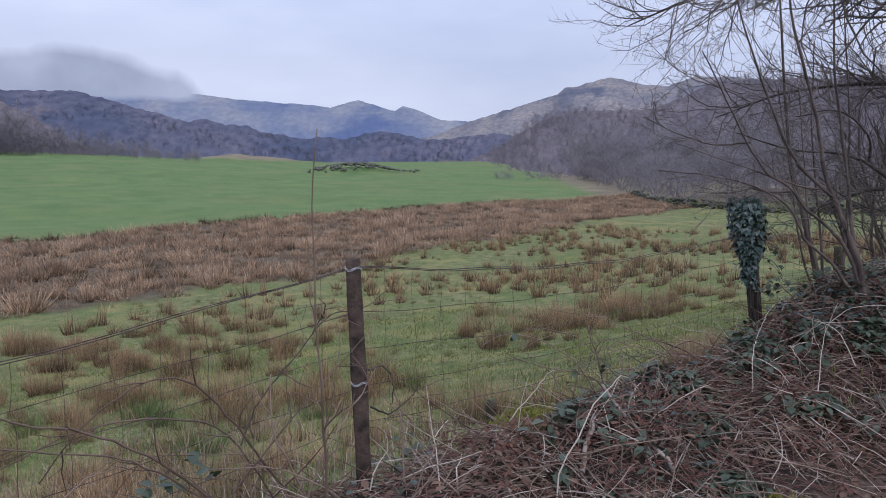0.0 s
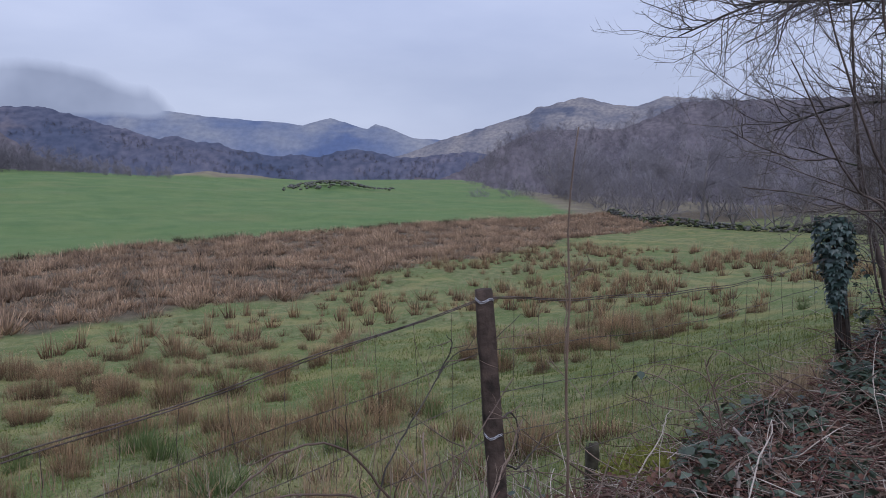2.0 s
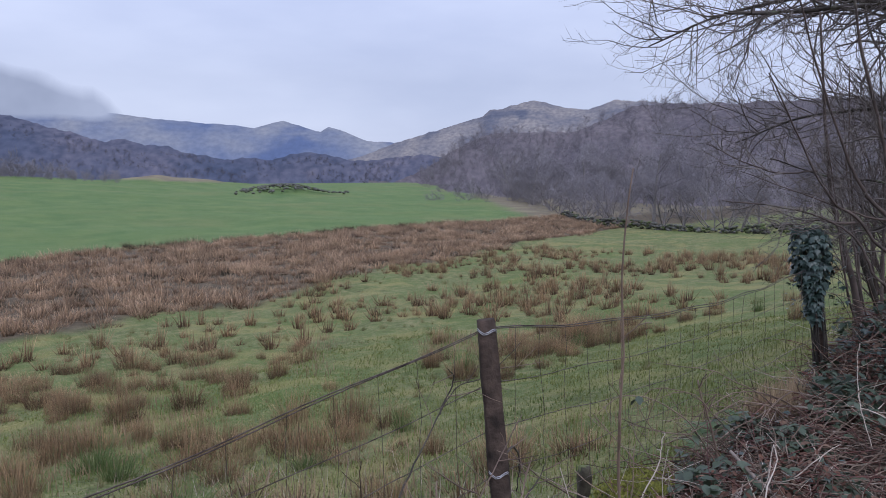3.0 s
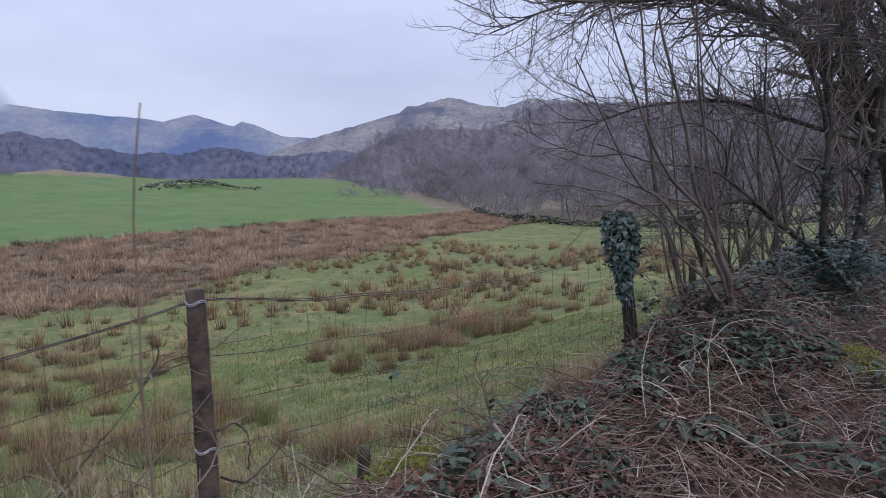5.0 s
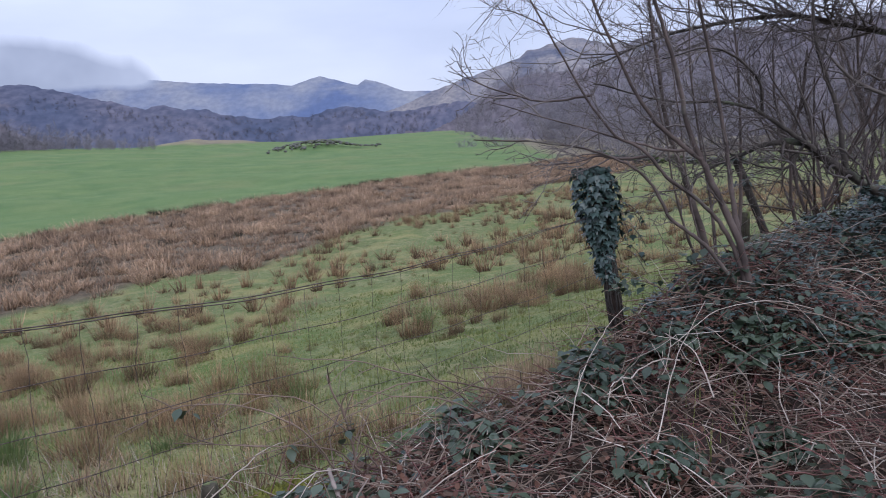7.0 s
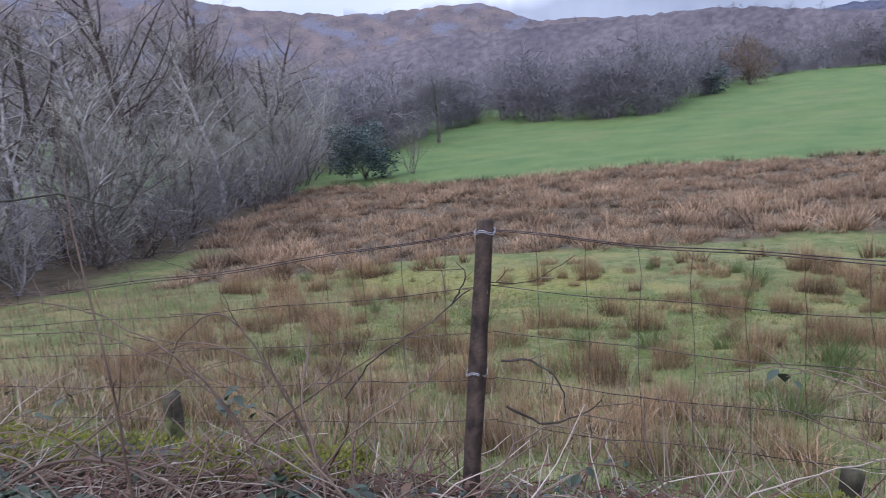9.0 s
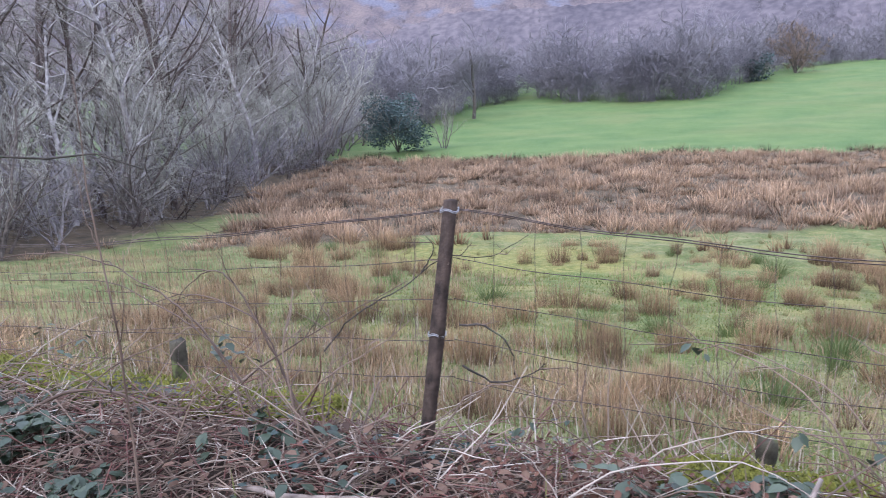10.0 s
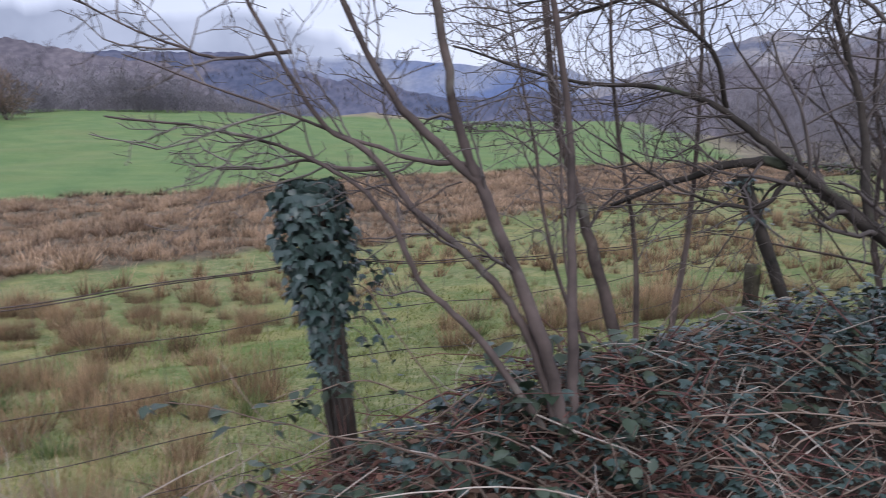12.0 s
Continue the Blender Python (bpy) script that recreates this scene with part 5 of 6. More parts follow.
limbs_thing("ash_tree", "slim dark tree with ivy round its foot", 5.5, -0.68, 0.6, [
    ([(5.52, -0.7, 0.5), (5.48, -0.68, 1.2), (5.5, -0.66, 1.9), (5.42, -0.6, 2.7), (5.45, -0.55, 3.8)], 0.038, 0.014),
    ([(5.5, -0.67, 1.7), (5.35, -0.6, 2.1), (5.05, -0.45, 2.5), (4.7, -0.3, 2.7), (4.1, -0.1, 2.9)], 0.022, 0.006),
    ([(5.48, -0.66, 2.2), (5.6, -0.75, 2.7), (5.5, -0.9, 3.4)], 0.02, 0.006),
], 114, M_DARKBARK, M_DARKTWIG, twigs=25, reach=0.95)
limbs_thing("ash_tree", "leaning dark ivy-clad tree on the bank", 5.9, -0.85, 0.6, [
    ([(5.85, -0.83, 0.5), (6.0, -0.88, 1.2), (6.2, -0.95, 1.9), (6.35, -1.0, 2.8), (6.45, -1.05, 3.9)], 0.042, 0.016),
    ([(6.1, -0.9, 1.6), (5.95, -0.75, 2.1), (5.6, -0.5, 2.45), (5.0, -0.2, 2.6)], 0.02, 0.006),
], 115, M_DARKBARK, M_DARKTWIG, twigs=25, reach=0.95)
limbs_thing("oak_tree", "large dark bare oak with limbs reaching over the bank", 7.75, -1.05, 0.3, [
    ([(7.75, -1.05, 0.3), (7.6, -0.9, 1.4), (7.3, -0.65, 2.2), (7.25, -0.4, 3.2), (7.1, -0.35, 4.6)], 0.10, 0.05),
    ([(7.25, -0.5, 2.0), (6.6, -0.3, 2.5), (5.8, 0.0, 2.75), (5.0, 0.25, 2.8), (4.1, 0.5, 2.65), (3.3, 0.75, 2.55)], 0.045, 0.006),
    ([(7.2, -0.5, 2.3), (6.5, -0.55, 2.95), (5.6, -0.5, 3.3), (4.7, -0.35, 3.35), (3.8, -0.1, 3.2), (3.0, 0.1, 3.0)], 0.042, 0.006),
    ([(7.2, -0.45, 2.5), (6.5, 0.1, 2.9), (5.6, 0.7, 3.05), (4.7, 1.2, 2.85), (3.9, 1.6, 2.5)], 0.036, 0.005),
    ([(7.5, -0.8, 1.7), (6.7, -0.1, 1.95), (6.0, 0.35, 2.1), (5.2, 0.8, 2.0), (4.5, 1.1, 1.75)], 0.03, 0.005),
    ([(7.25, -0.4, 3.0), (6.4, -0.2, 3.7), (5.4, 0.1, 3.9), (4.4, 0.4, 3.8)], 0.036, 0.006),
    ([(6.6, -0.3, 2.5), (6.0, -0.6, 2.6), (5.2, -0.75, 2.5), (4.5, -0.7, 2.3)], 0.03, 0.006),
    ([(7.3, -0.6, 1.9), (6.8, -0.9, 2.4), (6.0, -0.95, 2.75), (5.2, -0.8, 2.9), (4.4, -0.6, 3.0)], 0.04, 0.008),
    ([(7.25, -0.4, 2.8), (6.7, 0.3, 3.3), (5.9, 0.8, 3.6), (5.0, 1.1, 3.7), (4.2, 1.3, 3.6)], 0.038, 0.007),
    ([(7.15, -0.38, 3.6), (6.3, -0.7, 4.0), (5.3, -0.6, 4.2), (4.3, -0.3, 4.2)], 0.036, 0.007),
], 116, M_DARKBARK, M_DARKTWIG, twigs=46, reach=1.1)
hedge = [tree_template(120 + k, 2.7, BUSHY, M_HAZEL, M_DARKTWIG, stems=5, lean=0.28, radius=0.022, least=0.0022) for k in range(3)]
rng = np.random.default_rng(13)
for k in range(9):
    x = 6.7 + k * 1.3 + rng.uniform(-0.3, 0.3)
    tree_at(hedge[k % 3], x, rng.uniform(-1.0, 0.5), rng.uniform(0, 6.3), rng.uniform(0.8, 1.25), "hedge_shrub", "bare twiggy brown hedge shrub on the bank", "hedge shrubs beside the lane", 0.05)

# ---- ivy on the bank and trunks ----


def ivy_patch(name, label, n, pick, size, mat=None):
    p = pick(n)
    tagged(new(name, mesh_of(name, *leaves(IVY, p, size, rng, (-0.2, 0.9)), mat or M_IVYLEAF)), label, "ivy", kind="stuff")


def bank_points(x0, x1, y0, y1, lift, clump=0.0):
    def pick(n):
        x, y = rng.uniform(x0, x1, n), rng.uniform(y0, y1, n)
        if clump:
            k = wave(x, y, 0.28, x0) > clump
            x, y = x[k], y[k]
        return np.stack([x, y, land(x, y) + rng.uniform(0, lift, len(x))], -1)
    return pick


def trunk_points(line, r):
    L = np.array(line)

    def pick(n):
        s = rng.uniform(0, len(L) - 1.001, n)
        i = s.astype(int)
        c = L[i] + (L[i + 1] - L[i]) * (s - i)[:, None]
        a = rng.uniform(0, 6.3, n)
        rr = r * rng.uniform(0.7, 1.3, n)
        return c + np.stack([rr * np.cos(a), rr * np.sin(a), 0 * a], -1)
    return pick


ivy_patch("ivy_cover", "dense dark ivy carpeting the bank", 9000, bank_points(3.0, 7.5, -1.05, 0.2, 0.15, -0.55), 0.036)
ivy_patch("ivy_cover", "patches of ivy between bramble stems", 1700, bank_points(-3.2, 3.2, -1.0, 0.1, 0.10, 0.25), 0.034)
ivy_patch("ivy_on_trunk", "ivy climbing a slim tree trunk", 240, trunk_points([(5.52, -0.7, 0.6), (5.48, -0.68, 1.2), (5.5, -0.66, 1.5)], 0.055), 0.05)
ivy_patch("ivy_on_trunk", "ivy climbing a leaning tree trunk", 240, trunk_points([(5.85, -0.83, 0.6), (6.0, -0.88, 1.2), (6.1, -0.92, 1.5)], 0.06), 0.05)
ivy_patch("ivy_on_trunk", "ivy on the arching thorn trunk", 240, trunk_points([(5.15, -0.95, 0.55), (4.92, -0.78, 0.80), (4.79, -0.67, 0.93)], 0.07), 0.045)
ivy_patch("ivy_mound", "dark mound of ivy at the trees' feet", 1300, lambda n: np.stack([5.6 + rng.normal(0, 0.32, n), -0.8 + rng.normal(0, 0.2, n), 0.6 + np.abs(rng.normal(0, 0.13, n))], -1), 0.048)

# ---- bramble bank ----


def cane_line(rng, start, way, length, arch, n=9):
    d = np.array(way, float)
    d /= np.linalg.norm(d)
    p, pts = np.array(start, float), [np.array(start, float)]
    for k in range(n - 1):
        d = d + rng.normal(0, 0.16, 3) + np.array([0, 0, -arch / n])
        d /= np.linalg.norm(d)
        p = p + d * length / (n - 1)
        low = float(land(p[0], p[1])) + 0.01
        if p[2] < low:
            p[2] = low
            d[2] = abs(d[2]) * 0.3
        pts.append(p.copy())
    return np.array(pts)


def bramble_bush(x0, x1, y0, y1, counts, seed, label, leafy, lift):
    rng = np.random.default_rng(seed)
    cx, cy = (x0 + x1) / 2, (y0 + y1) / 2
    o = np.array([cx, cy, float(land(cx, cy))])
    root = empty("bramble_bush", *o, label=label, category="bramble", group="brambles along the bank")
    for name, mat, count, thick, length, lab in (("cane_tangle", M_CANE, int(counts[0] * 1.35), 0.0029, 0.40, ""), ("red_cane_tangle", M_REDCANE, int(counts[1] * 1.3), 0.0026, 0.34, "thin dark red stems"), ("dead_cane_tangle", M_PALECANE, int(counts[2] * 1.25), 0.0024, 0.40, "pale dead stems")):
        g = Geo()
        for k in range(count):
            x, y = rng.uniform(x0 - 0.1, x1 + 0.1), rng.uniform(y0, y1)
            a = rng.uniform(0, 6.3)
            up = rng.uniform(-0.15, 0.35) if rng.random() < 0.85 else rng.uniform(0.4, 1.0)
            s = (x, y, float(land(x, y)) + rng.uniform(0.0, lift))
            P = cane_line(rng, s, (math.cos(a), math.sin(a), up), length * rng.uniform(0.25, 1.35), rng.uniform(0.0, 1.2), 6)
            P[:, 1] = np.maximum(P[:, 1], -1.65)
            r = thick * rng.uniform(0.6, 1.6)
            g.add(*tube(P - o, np.linspace(r, r * 0.45, len(P)), 3))
        tagged(part(name, g.mesh(name, mat), root, lab), kind="stuff")
    x, y = rng.uniform(x0, x1, leafy * 4), rng.uniform(y0, y1, leafy * 4)
    stay = wave(x, y, 0.2, 8.0) > 0.2
    x, y = x[stay], y[stay]
    n = len(x)
    c = np.stack([x, y, land(x, y) + rng.uniform(0.02, lift + 0.07, n)], -1) - o
    three = np.repeat(c, 3, 0) + rng.normal(0, 0.018, (3 * n, 3))
    part("foliage", mesh_of("foliage", *leaves(OVAL, three, 0.058, rng, (-0.2, 0.8)), M_BRAMBLELEAF), root, "dull dark green bramble leaves")
    return root


for k, x0 in enumerate((-4.2, -3.4, -2.6, -1.8, -1.0, -0.2, 0.6, 1.4)):
    bramble_bush(x0, x0 + 0.8, -1.0, 0.12, (230, 110, 60), 200 + k, "tangled brown bramble stems over the bank", 24 + (k * 11) % 25, 0.08)
for k, x0 in enumerate((2.2, 3.0, 3.8)):
    bramble_bush(x0, x0 + 0.8, -1.6, -0.05, ((210, 220, 75), (200, 200, 70), (170, 130, 50))[k], 220 + k, "red-brown bramble tangle with dark leaves", 70, 0.12)
for k, x0 in enumerate((4.6, 5.6, 6.6)):
    bramble_bush(x0, x0 + 1.0, -1.6, 0.1, (95, 70, 30), 230 + k, "dead bramble stems over ivy on the bank", 30, 0.09)

# long single canes that arch out of the tangle
rng = np.random.default_rng(61)


def bramble_cane(start, way, length, arch, thick, seed, mat, label, leaf=5):
    rng = np.random.default_rng(seed)
    o = np.array(start, float)
    root = empty("bramble_cane", *o, label=label, category="bramble", group="single bramble canes")
    P = cane_line(rng, o, way, length, arch, 14)
    g = Geo()
    g.add(*tube(P - o, np.linspace(thick, thick * 0.4, len(P)), 5))
    for k in range(26):
        i = rng.integers(1, len(P) - 1)
        d = rng.normal(0, 1, 3)
        d /= np.linalg.norm(d)
        q = P[i] + (P[i + 1] - P[i]) * rng.random() - o
        g.add(*tube(np.array([q, q + d * (thick * 3)]), [thick * 0.5, thick * 0.05], 3))
    for k in range(3):
        i = rng.integers(4, len(P) - 2)
        g.add(*tube(cane_line(rng, P[i], P[i + 1] - P[i] + rng.normal(0, 0.06, 3), length * 0.25, 0.5, 6) - o, np.linspace(thick * 0.5, thick * 0.2, 6), 4))
    part("stem", g.mesh("stem", mat), root)
    if leaf:
        c = np.repeat(P[rng.integers(3, len(P), leaf)] - o, 3, 0) + rng.normal(0, 0.02, (leaf * 3, 3))
        part("foliage", mesh_of("foliage", *leaves(OVAL, c, 0.045, rng, (-0.2, 0.9)), M_BRAMBLELEAF), root, "dull green leaves")
    return root


CANES = (((-0.35, -0.62, 0.2), (-1.0, 0.1, 0.5), 1.5, 1.2), ((-0.5, -0.7, 0.2), (-1.0, -0.05, 0.35), 1.4, 0.9), ((-1.1, -0.5, 0.2), (-1.0, 0.2, 0.8), 1.5, 1.6),
         ((-0.9, -0.45, 0.2), (-0.6, 0.3, 1.0), 1.2, 1.9), ((-0.2, -0.45, 0.25), (-0.5, 0.2, 0.9), 0.9, 1.5), ((-1.6, -0.4, 0.2), (0.5, 0.3, 0.9), 1.2, 1.8),
         ((-2.0, -0.5, 0.2), (0.7, 0.1, 0.8), 1.3, 1.7), ((-2.4, -0.6, 0.2), (-0.3, 0.4, 1.0), 1.2, 1.8), ((0.95, -0.3, 0.25), (0.9, 0.15, 0.75), 1.1, 1.7),
         ((0.55, -0.2, 0.25), (0.9, 0.2, 0.55), 0.7, 1.6), ((1.9, -0.35, 0.3), (-1.0, 0.3, 0.6), 1.1, 1.4), ((2.3, -0.4, 0.35), (-1.0, 0.2, 0.45), 1.2, 1.2),
         ((1.5, -0.3, 0.25), (-0.9, 0.35, 0.6), 0.9, 1.3), ((2.7, -0.6, 0.4), (-1.0, 0.35, 0.4), 1.0, 0.9), ((3.3, -0.7, 0.5), (-0.8, 0.5, 0.4), 0.9, 0.8),
         ((0.0, -0.3, 0.3), (0.3, 0.5, 0.9), 0.7, 1.7), ((4.3, -0.95, 0.55), (-0.9, 0.2, 0.5), 1.0, 1.0), ((0.35, -0.7, 0.2), (0.7, 0.5, 0.7), 1.0, 1.4), ((-3.0, -0.4, 0.1), (0.6, 0.2, 1.0), 1.2, 1.7))
for k, (s, w, l, a) in enumerate(CANES):
    pale = k in (9, 13, 17)
    bramble_cane(s, w, l, a, 0.0034, 300 + k, M_PALECANE if pale else M_CANE, "pale dead bramble cane arching over the bank" if pale else "thorny dark bramble cane arching over the bank", 0 if pale else k % 5 + 1)
limbs_thing("thorn_branch", "thin dark thorn branch caught in the fence", -0.5, -0.08, 0.45, [
    ([(-0.5, -0.08, 0.5), (-0.38, -0.03, 0.64), (-0.22, 0.03, 0.74), (-0.08, 0.06, 0.84), (0.1, 0.07, 0.86), (0.24, 0.06, 0.94)], 0.003, 0.001),
    ([(-0.15, 0.05, 0.79), (-0.1, 0.04, 0.87), (-0.12, 0.03, 0.92)], 0.003, 0.001),
    ([(0.03, -0.05, 0.64), (0.12, -0.03, 0.63), (0.19, 0.0, 0.55), (0.2, 0.02, 0.45)], 0.004, 0.002),
    ([(0.04, -0.05, 0.5), (0.16, -0.02, 0.44), (0.27, 0.0, 0.47), (0.33, 0.02, 0.52)], 0.004, 0.0015),
], 131, M_DARKBARK, M_CANE, "branch", 3, 0.16)
limbs_thing("dead_stalk", "tall thin dead stalk standing in the bank", -0.66, -0.83, 0.02, [
    ([(-0.655, -0.83, 0.0), (-0.66, -0.832, 0.35), (-0.652, -0.828, 0.75), (-0.672, -0.835, 1.15), (-0.66, -0.83, 1.5)], 0.0052, 0.0012),
    ([(-0.652, -0.828, 0.78), (-0.62, -0.82, 0.9), (-0.60, -0.82, 1.05)], 0.0018, 0.0007),
    ([(-0.668, -0.833, 1.05), (-0.70, -0.84, 1.15), (-0.71, -0.84, 1.28)], 0.0016, 0.0006),
], 132, M_CANE, M_CANE, "stalk", 1, 0.12)

limbs_thing("bramble_cane", "long brown bramble canes arching before the fence", -0.6, -0.4, 0.2, [
    ([(-0.52, -0.42, 0.2), (-0.65, -0.33, 0.39), (-0.84, -0.3, 0.60), (-1.01, -0.3, 0.73), (-1.14, -0.3, 0.79), (-1.29, -0.3, 0.84), (-1.5, -0.32, 0.88), (-1.9, -0.4, 0.84)], 0.0040, 0.0018),
    ([(-0.55, -0.45, 0.2), (-0.7, -0.34, 0.42), (-0.82, -0.3, 0.54), (-0.92, -0.3, 0.63), (-1.1, -0.3, 0.70), (-1.33, -0.3, 0.75), (-1.8, -0.36, 0.74)], 0.0036, 0.0016),
    ([(-0.35, -0.35, 0.25), (-0.52, -0.3, 0.5), (-0.62, -0.28, 0.68), (-0.74, -0.26, 0.82), (-0.86, -0.24, 0.84), (-1.0, -0.22, 0.76), (-1.12, -0.2, 0.62)], 0.0042, 0.0016),
    ([(-0.45, -0.3, 0.3), (-0.62, -0.26, 0.62), (-0.8, -0.24, 0.70), (-1.0, -0.22, 0.71), (-1.2, -0.2, 0.66)], 0.0034, 0.0014),
    ([(-0.9, -0.45, 0.2), (-0.7, -0.36, 0.42), (-0.48, -0.3, 0.58), (-0.28, -0.25, 0.70), (-0.06, -0.2, 0.82)], 0.0034, 0.0014),
    ([(-1.7, -0.55, 0.22), (-1.3, -0.5, 0.42), (-1.0, -0.48, 0.42), (-0.7, -0.46, 0.3)], 0.0065, 0.003),
], 133, M_DARKCANE, M_DARKCANE, "bramble", 4, 0.16)
limbs_thing("thorn_branch", "forked brown thorny stems rising before the fence", -0.45, -0.4, 0.2, [
    ([(-0.36, -0.42, 0.15), (-0.42, -0.38, 0.35), (-0.46, -0.34, 0.5), (-0.5, -0.3, 0.62), (-0.49, -0.26, 0.78)], 0.005, 0.002),
    ([(-0.43, -0.37, 0.4), (-0.34, -0.33, 0.52), (-0.2, -0.28, 0.62), (-0.08, -0.24, 0.72)], 0.0036, 0.0014),
    ([(-0.3, -0.4, 0.18), (-0.33, -0.34, 0.42), (-0.3, -0.3, 0.6), (-0.33, -0.26, 0.74)], 0.0036, 0.0013),
    ([(-0.62, -0.36, 0.2), (-0.6, -0.32, 0.45), (-0.66, -0.28, 0.66)], 0.0036, 0.0013),
], 134, M_CANE, M_CANE, "branch", 5, 0.16)
limbs_thing("thorn_branch", "thorny dark twigs standing over the bank", 1.3, -0.2, 0.25, [
    ([(1.25, -0.25, 0.25), (1.2, -0.15, 0.42), (1.05, -0.05, 0.56), (0.82, 0.0, 0.64), (0.66, 0.02, 0.60)], 0.0036, 0.0013),
    ([(1.35, -0.25, 0.25), (1.25, -0.15, 0.40), (1.02, -0.08, 0.48), (0.78, -0.04, 0.57)], 0.0036, 0.0013),
    ([(1.3, -0.2, 0.25), (1.34, -0.14, 0.45), (1.3, -0.1, 0.62)], 0.0055, 0.003),
    ([(2.1, -0.35, 0.3), (1.85, -0.25, 0.45), (1.55, -0.15, 0.52), (1.2, -0.1, 0.46)], 0.0042, 0.0016),
    ([(1.9, -0.3, 0.3), (1.7, -0.2, 0.5), (1.45, -0.12, 0.64), (1.25, -0.05, 0.70)], 0.0034, 0.0013),
], 135, M_CANE, M_CANE, "branch", 5, 0.18)
limbs_thing("thorn_branch", "pale dead canes leaning over the brambles", 2.2, -0.7, 0.4, [
    ([(1.9, -0.62, 0.3), (2.15, -0.5, 0.46), (2.4, -0.42, 0.56), (2.65, -0.36, 0.6)], 0.0023, 0.0012),
    ([(2.1, -0.85, 0.32), (2.5, -0.7, 0.5), (2.9, -0.6, 0.62)], 0.0023, 0.0012),
    ([(2.4, -0.9, 0.4), (2.45, -0.8, 0.53), (2.42, -0.7, 0.6)], 0.0028, 0.0014),
    ([(3.4, -0.9, 0.5), (3.15, -0.8, 0.58), (2.8, -0.72, 0.6), (2.45, -0.7, 0.52)], 0.0023, 0.0012),
], 136, M_PALECANE, M_PALECANE, "branch", 2, 0.18)

for start, way, length, arch, seed, leaf in (((3.25, -0.35, 0.5), (-1.0, 0.05, 0.35), 0.75, 0.9, 350, 12), ((3.5, -0.45, 0.55), (-1.0, -0.1, 0.22), 1.0, 0.7, 351, 14), ((3.0, -0.3, 0.45), (-0.9, -0.2, 0.25), 0.7, 0.9, 352, 9), ((3.3, -0.2, 0.5), (-0.8, 0.3, 0.35), 0.6, 0.9, 353, 9)):
    bramble_cane(start, way, length, arch, 0.003, seed, M_CANE, "leafy bramble spray hanging round the old post", leaf)

# fallen sticks
STICKS = (((-0.45, -0.62, 0.26), (0.05, -0.55, 0.27), 0.011), ((0.62, -0.6, 0.25), (0.95, -0.42, 0.36), 0.012), ((1.0, -0.75, 0.22), (1.12, -0.3, 0.42), 0.011),
          ((-2.2, -0.85, 0.12), (-1.5, -0.7, 0.28), 0.012))
for k, (a, b2, r) in enumerate(STICKS):
    rng2 = np.random.default_rng(400 + k)
    a, b2 = np.array(a), np.array(b2)
    t = np.linspace(0, 1, 9)[:, None]
    P = a + (b2 - a) * t + np.cumsum(rng2.normal(0, 0.006, (9, 3)), axis=0)
    root = empty("fallen_branch", *a, label="pale peeling fallen stick lying on the brambles", category="branch", group="fallen sticks")
    part("stick", mesh_of("stick", *tube(P - a, np.linspace(r, r * 0.55, 9), 7, True), M_DEADWOOD), root)
    part("side_twig", mesh_of("side_twig", *tube(np.array([P[5], P[5] + (0.04, 0.02, 0.06), P[5] + (0.09, 0.03, 0.09)]) - a, [r * 0.4, r * 0.3, r * 0.15], 5), M_DEADWOOD), root)



def leaf_clump(x, y, wide, tall, count, size, seed, label):
    """A low mound of broad bramble leaves in threes on thin stalks."""
    rng = np.random.default_rng(seed)
    z = float(land(x, y))
    root = empty("bramble_clump", x, y, z, label=label, category="bramble", group="leafy bramble clumps on the bank")
    d = rng.normal(0, 1, (count, 3))
    d /= np.linalg.norm(d, axis=1)[:, None]
    c = d * np.array([wide, wide * 0.7, tall]) * rng.uniform(0.5, 1.0, count)[:, None]
    c[:, 2] = np.abs(c[:, 2]) + 0.02
    g = Geo()
    for p in c[::2]:
        g.add(*tube(np.array([(p[0] * 0.4, p[1] * 0.4, 0.0), p * (0.75, 0.75, 0.7), p]), [0.0022, 0.0017, 0.0012], 3))
    part("stem_tangle", g.mesh("stem_tangle", M_REDCANE), root)
    three = np.repeat(c, 3, 0)
    yaw = np.repeat(rng.uniform(0, 6.3, count), 3) + np.tile((-1.1, 0.0, 1.1), count)
    part("foliage", mesh_of("foliage", *leaves(OVAL, three, size, rng, (0.0, 0.7), yaw), M_BRAMBLELEAF), root, "broad dull green leaves")
    return root


CLUMPS = ((1.75, -0.35, 0.20, 0.13), (2.3, -0.45, 0.24, 0.16), (2.55, -0.3, 0.20, 0.18), (2.2, -0.8, 0.22, 0.10), (1.2, -0.9, 0.20, 0.09), (2.85, -0.5, 0.24, 0.16), (0.55, -0.75, 0.14, 0.08), (1.5, -0.6, 0.16, 0.08),
          (-1.0, -0.75, 0.20, 0.12), (-1.5, -0.55, 0.18, 0.14), (0.15, -0.78, 0.14, 0.09), (1.05, -0.2, 0.16, 0.14), (1.9, -0.1, 0.2, 0.12), (3.15, -0.75, 0.3, 0.14), (3.6, -0.95, 0.3, 0.12), (2.7, -1.0, 0.2, 0.08))
for k, (x, y, w, h) in enumerate(CLUMPS):
    leaf_clump(x, y, w, h, int(30 + 280 * w * w * 4), 0.050, 700 + k, "leafy clump of dull green bramble on the bank")

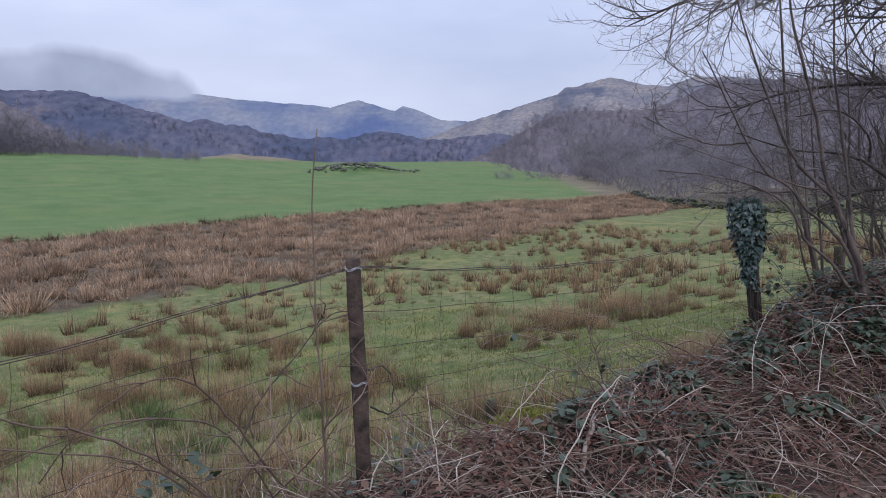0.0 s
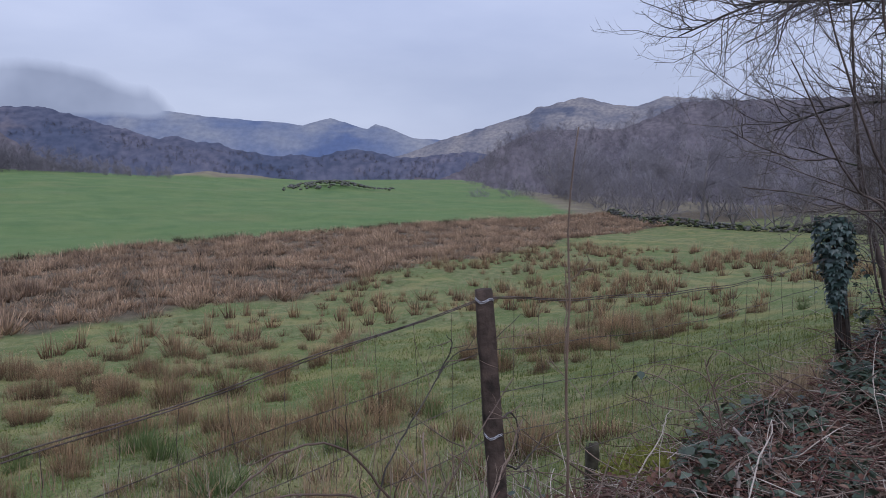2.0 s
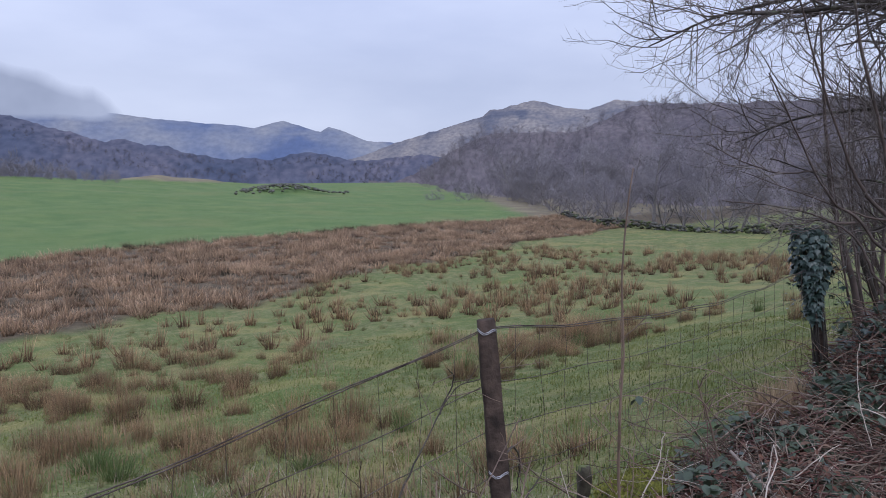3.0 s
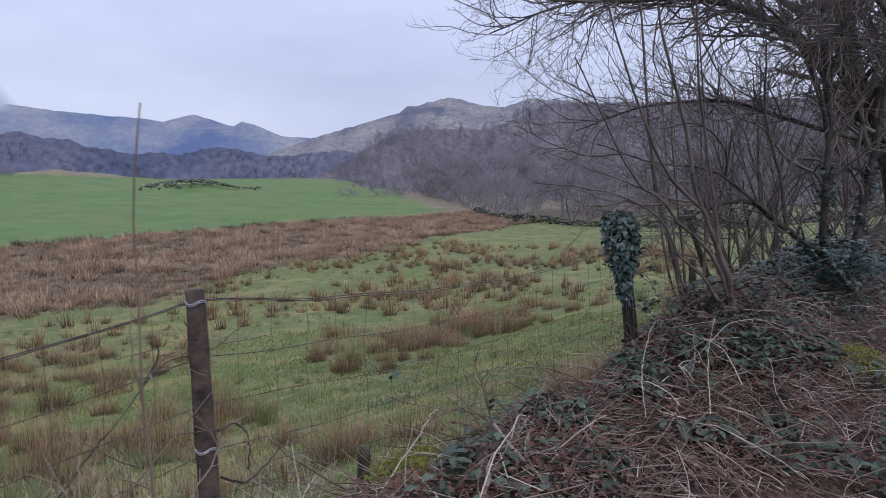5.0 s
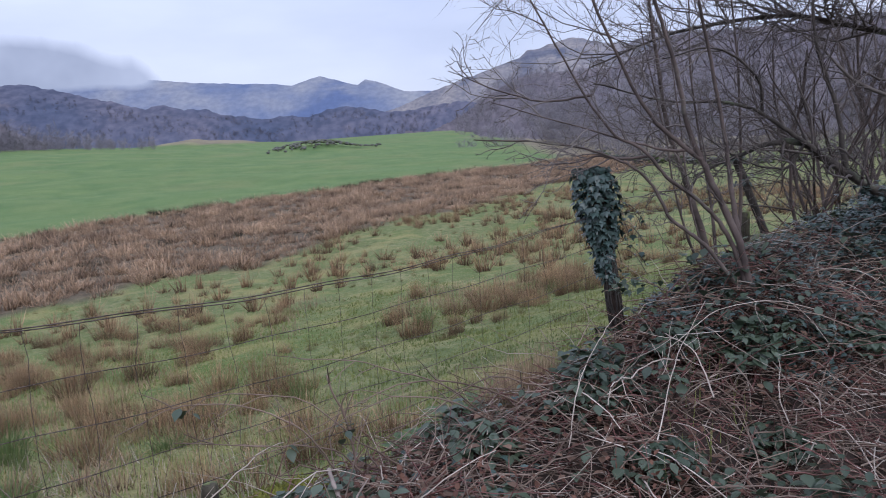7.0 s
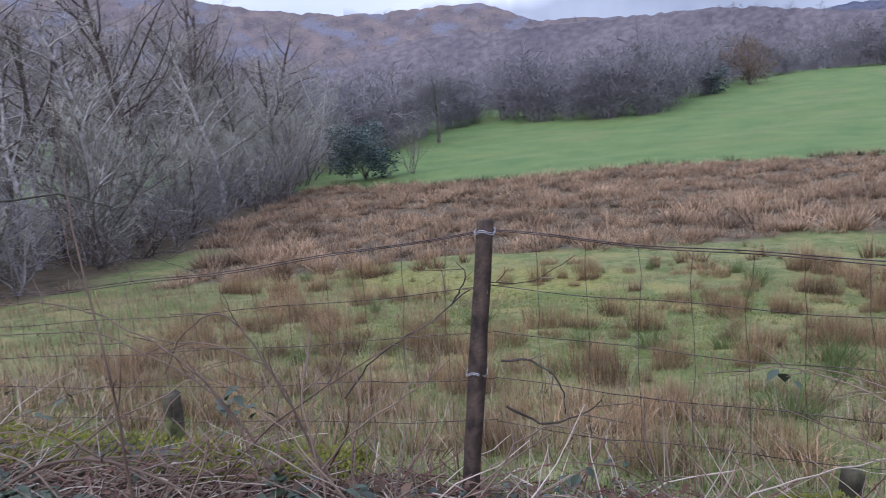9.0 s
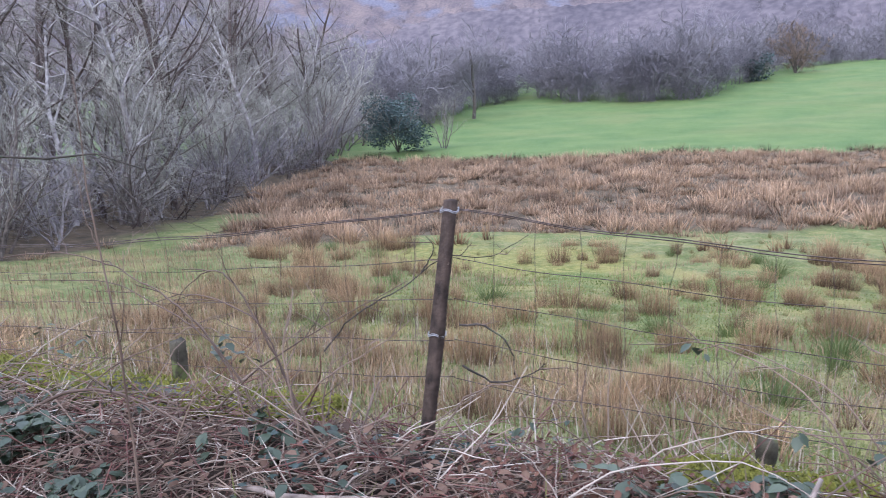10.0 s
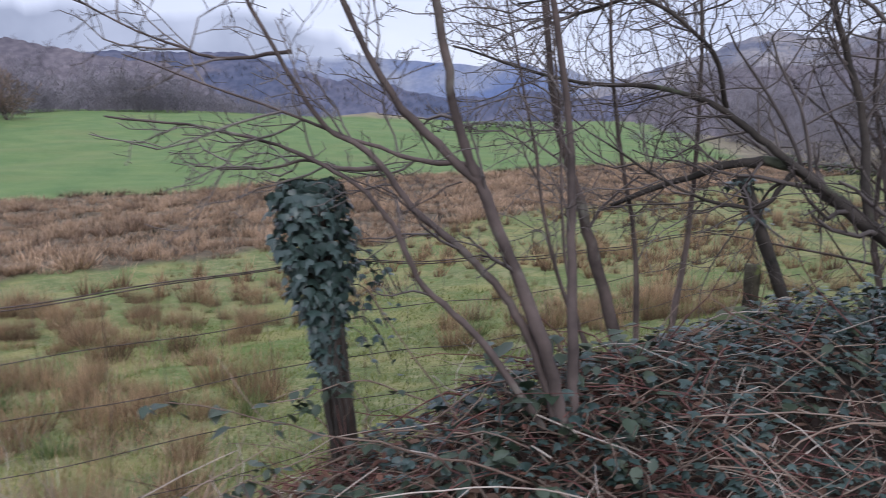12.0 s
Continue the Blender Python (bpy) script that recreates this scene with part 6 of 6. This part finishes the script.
# ---- stones and moss on the bank ----
STONES = ((1.12, 0.08, 0.34, 0.2, 0.13, 1), (-1.5, -0.1, 0.8, 0.2, 0.12, 1), (-0.8, -0.1, 0.5, 0.18, 0.10, 1), (0.85, -0.08, 0.22, 0.16, 0.12, 1), (-2.4, -0.08, 0.6, 0.2, 0.12, 1),
          (1.2, -1.12, 0.26, 0.2, 0.16, 1), (4.05, -1.15, 0.34, 0.26, 0.22, 1), (4.4, -0.08, 0.52, 0.3, 0.18, 0), (4.75, -0.12, 0.3, 0.26, 0.2, 0), (3.9, -0.2, 0.3, 0.22, 0.18, 0))
moss_bit = (np.array([[-0.5, -0.3, 0], [0.5, -0.3, 0], [0, 0.55, 0], [0, 0, 1.0]]), np.array([[0, 1, 3], [1, 2, 3], [2, 0, 3]]))
for k, (x, y, sx, sy, sz, mossy) in enumerate(STONES):
    bm = bmesh.new()
    bmesh.ops.create_cube(bm, size=1)
    bmesh.ops.subdivide_edges(bm, edges=bm.edges[:], cuts=4, use_grid_fill=True)
    for v in bm.verts:
        u = v.co.normalized() * 0.62
        v.co = v.co * 0.62 + u * 0.38
        v.co += 0.10 * noise.noise_vector(v.co * 2.6 + Vector((k * 3.1, 0, 0))) + 0.03 * noise.noise_vector(v.co * 9)
        v.co = Vector((v.co.x * sx, v.co.y * sy, v.co.z * sz))
    me = bpy.data.meshes.new("stone")
    bm.to_mesh(me)
    pts = np.array([v.co for v in bm.verts])
    bm.free()
    me.materials.append(M_KNOLL)
    z = float(land(x, y)) + sz * ((0.42 if y > -0.5 else -0.1) if mossy else 0.12)
    root = empty("mossy_stone" if mossy else "wall_stone", x, y, z, label="stone capped with bright yellow-green moss" if mossy else "flat grey stone of the old bank wall", category="stone", group="stones of the old bank wall")
    root.rotation_euler = (0, 0, 0.1 * (k % 4) if mossy else 0.3)
    part("stone", me, root)
    if mossy:
        r2 = np.random.default_rng(500 + k)
        up = pts[pts[:, 2] > 0.1 * sz]
        n = 2600
        p = up[r2.integers(0, len(up), n)] + r2.normal(0, 1, (n, 3)) * np.array([sx, sy, sz]) * 0.07
        s = np.stack([r2.uniform(0.008, 0.018, n)] * 2 + [r2.uniform(0.008, 0.02, n)], -1)
        part("moss", mesh_of("moss", *spread(moss_bit, spin(r2.uniform(0, 6.3, n), s, r2.normal(0, 0.5, n)), p), M_MOSS), root, "bright yellow-green moss cushion")

# ---- fern, litter ----


def fern(x, y, size, seed, fronds=9):
    rng = np.random.default_rng(seed)
    root = empty("fern", x, y, float(land(x, y)), label="dark green fern growing at the bank's foot", category="fern", group="ferns on the bank")
    for k in range(fronds):
        a = 6.283 * k / fronds + rng.normal(0, 0.2)
        t = np.linspace(0, 1, 12)
        L = size * rng.uniform(0.7, 1.1)
        spine = np.stack([np.cos(a) * L * 0.75 * t, np.sin(a) * L * 0.75 * t, L * (0.95 * t - 0.6 * t * t)], -1)
        g = Geo()
        g.add(*tube(spine, np.linspace(0.003, 0.001, 12), 3))
        side = np.array([-math.sin(a), math.cos(a), 0])
        ahead = np.array([math.cos(a), math.sin(a), 0.1])
        for i in range(2, 12):
            w = 0.26 * L * math.sin(math.pi * (0.12 + 0.86 * t[i])) ** 0.8
            for sgn in (1, -1):
                b0 = spine[i]
                g.add(np.array([b0 - ahead * 0.012, b0 + ahead * 0.014, b0 + sgn * side * w + ahead * 0.25 * w + (0, 0, -0.1 * w)]), np.array([[0, 1, 2]]))
        part("frond", g.mesh("frond", M_FERN), root)


for k, (x, y, s) in enumerate(((2.0, 0.12, 0.30), (2.35, 0.2, 0.26), (1.75, 0.02, 0.2), (2.15, -0.02, 0.22))):
    fern(x, y, s, 600 + k)

rng = np.random.default_rng(71)
n = 16000
x, y = rng.uniform(-4.5, 9, n), -0.05 - rng.uniform(0.0, 1.0, n) ** 0.9 * 2.5
thin = (y < -0.95 - 0.3 * smooth01(x, 1.5, 4)) | (rng.random(n) < 0.6)
x, y = x[thin], y[thin]
n = len(x)
p = np.stack([x, y, land(x, y) + 0.006 + rng.uniform(0, 0.11, n) * (y > -0.95)], -1)
tagged(new("leaf_litter", mesh_of("leaf_litter", *leaves(CURL, p, 0.040, rng, (-0.35, 0.45)), M_DEADLEAF)), "curled dead brown leaves over lane and bank", "leaf litter", kind="stuff")
n = 2600
heap = rng.integers(0, 5, n)
x = np.array((2.75, 3.3, 2.1, 1.2, 0.55))[heap] + rng.normal(0, 0.22, n)
y = np.array((-0.35, -0.85, -0.85, -0.5, -0.4))[heap] + rng.normal(0, 0.16, n)
p = np.stack([x, y, land(x, y) + rng.uniform(0.02, 0.13, n)], -1)
tagged(new("dead_bracken", mesh_of("dead_bracken", *leaves(CURL, p, 0.026, rng, (-0.9, 0.9)), M_BRACKEN)), "crumpled red-brown dead bracken in the brambles", "bracken", kind="stuff")

# broken twigs strewn through the brambles
twig_bit = (np.array([[0.5, 0, -0.5], [-0.25, 0.43, -0.5], [-0.25, -0.43, -0.5], [0.9, 0.3, 0.0], [0.15, 0.73, 0.0], [0.15, -0.13, 0.0], [0.1, 0.1, 0.5]]),
            np.array([[0, 1, 4], [0, 4, 3], [1, 2, 5], [1, 5, 4], [2, 0, 3], [2, 3, 5], [3, 4, 6], [4, 5, 6], [5, 3, 6]]))
for label, mat, n in (("short broken brown twigs strewn over the bank", M_CANE, 4200), ("short bleached dead twigs strewn over the bank", M_PALECANE, 1100), ("thin red-brown twigs strewn over the bank", M_REDCANE, 2200)):
    x, y = rng.uniform(-4.5, 4.3, n), rng.uniform(-1.15, 0.1, n)
    w = rng.uniform(0.0025, 0.006, n)
    v, f = spread(twig_bit, spin(rng.uniform(0, 6.3, n), np.stack([w, w, rng.uniform(0.05, 0.24, n)], -1), rng.normal(1.35, 0.4, n)), np.stack([x, y, land(x, y) + rng.uniform(0.01, 0.12, n)], -1))
    tagged(new("dead_twigs", mesh_of("dead_twigs", v, f, mat)), label, "twigs", kind="stuff")
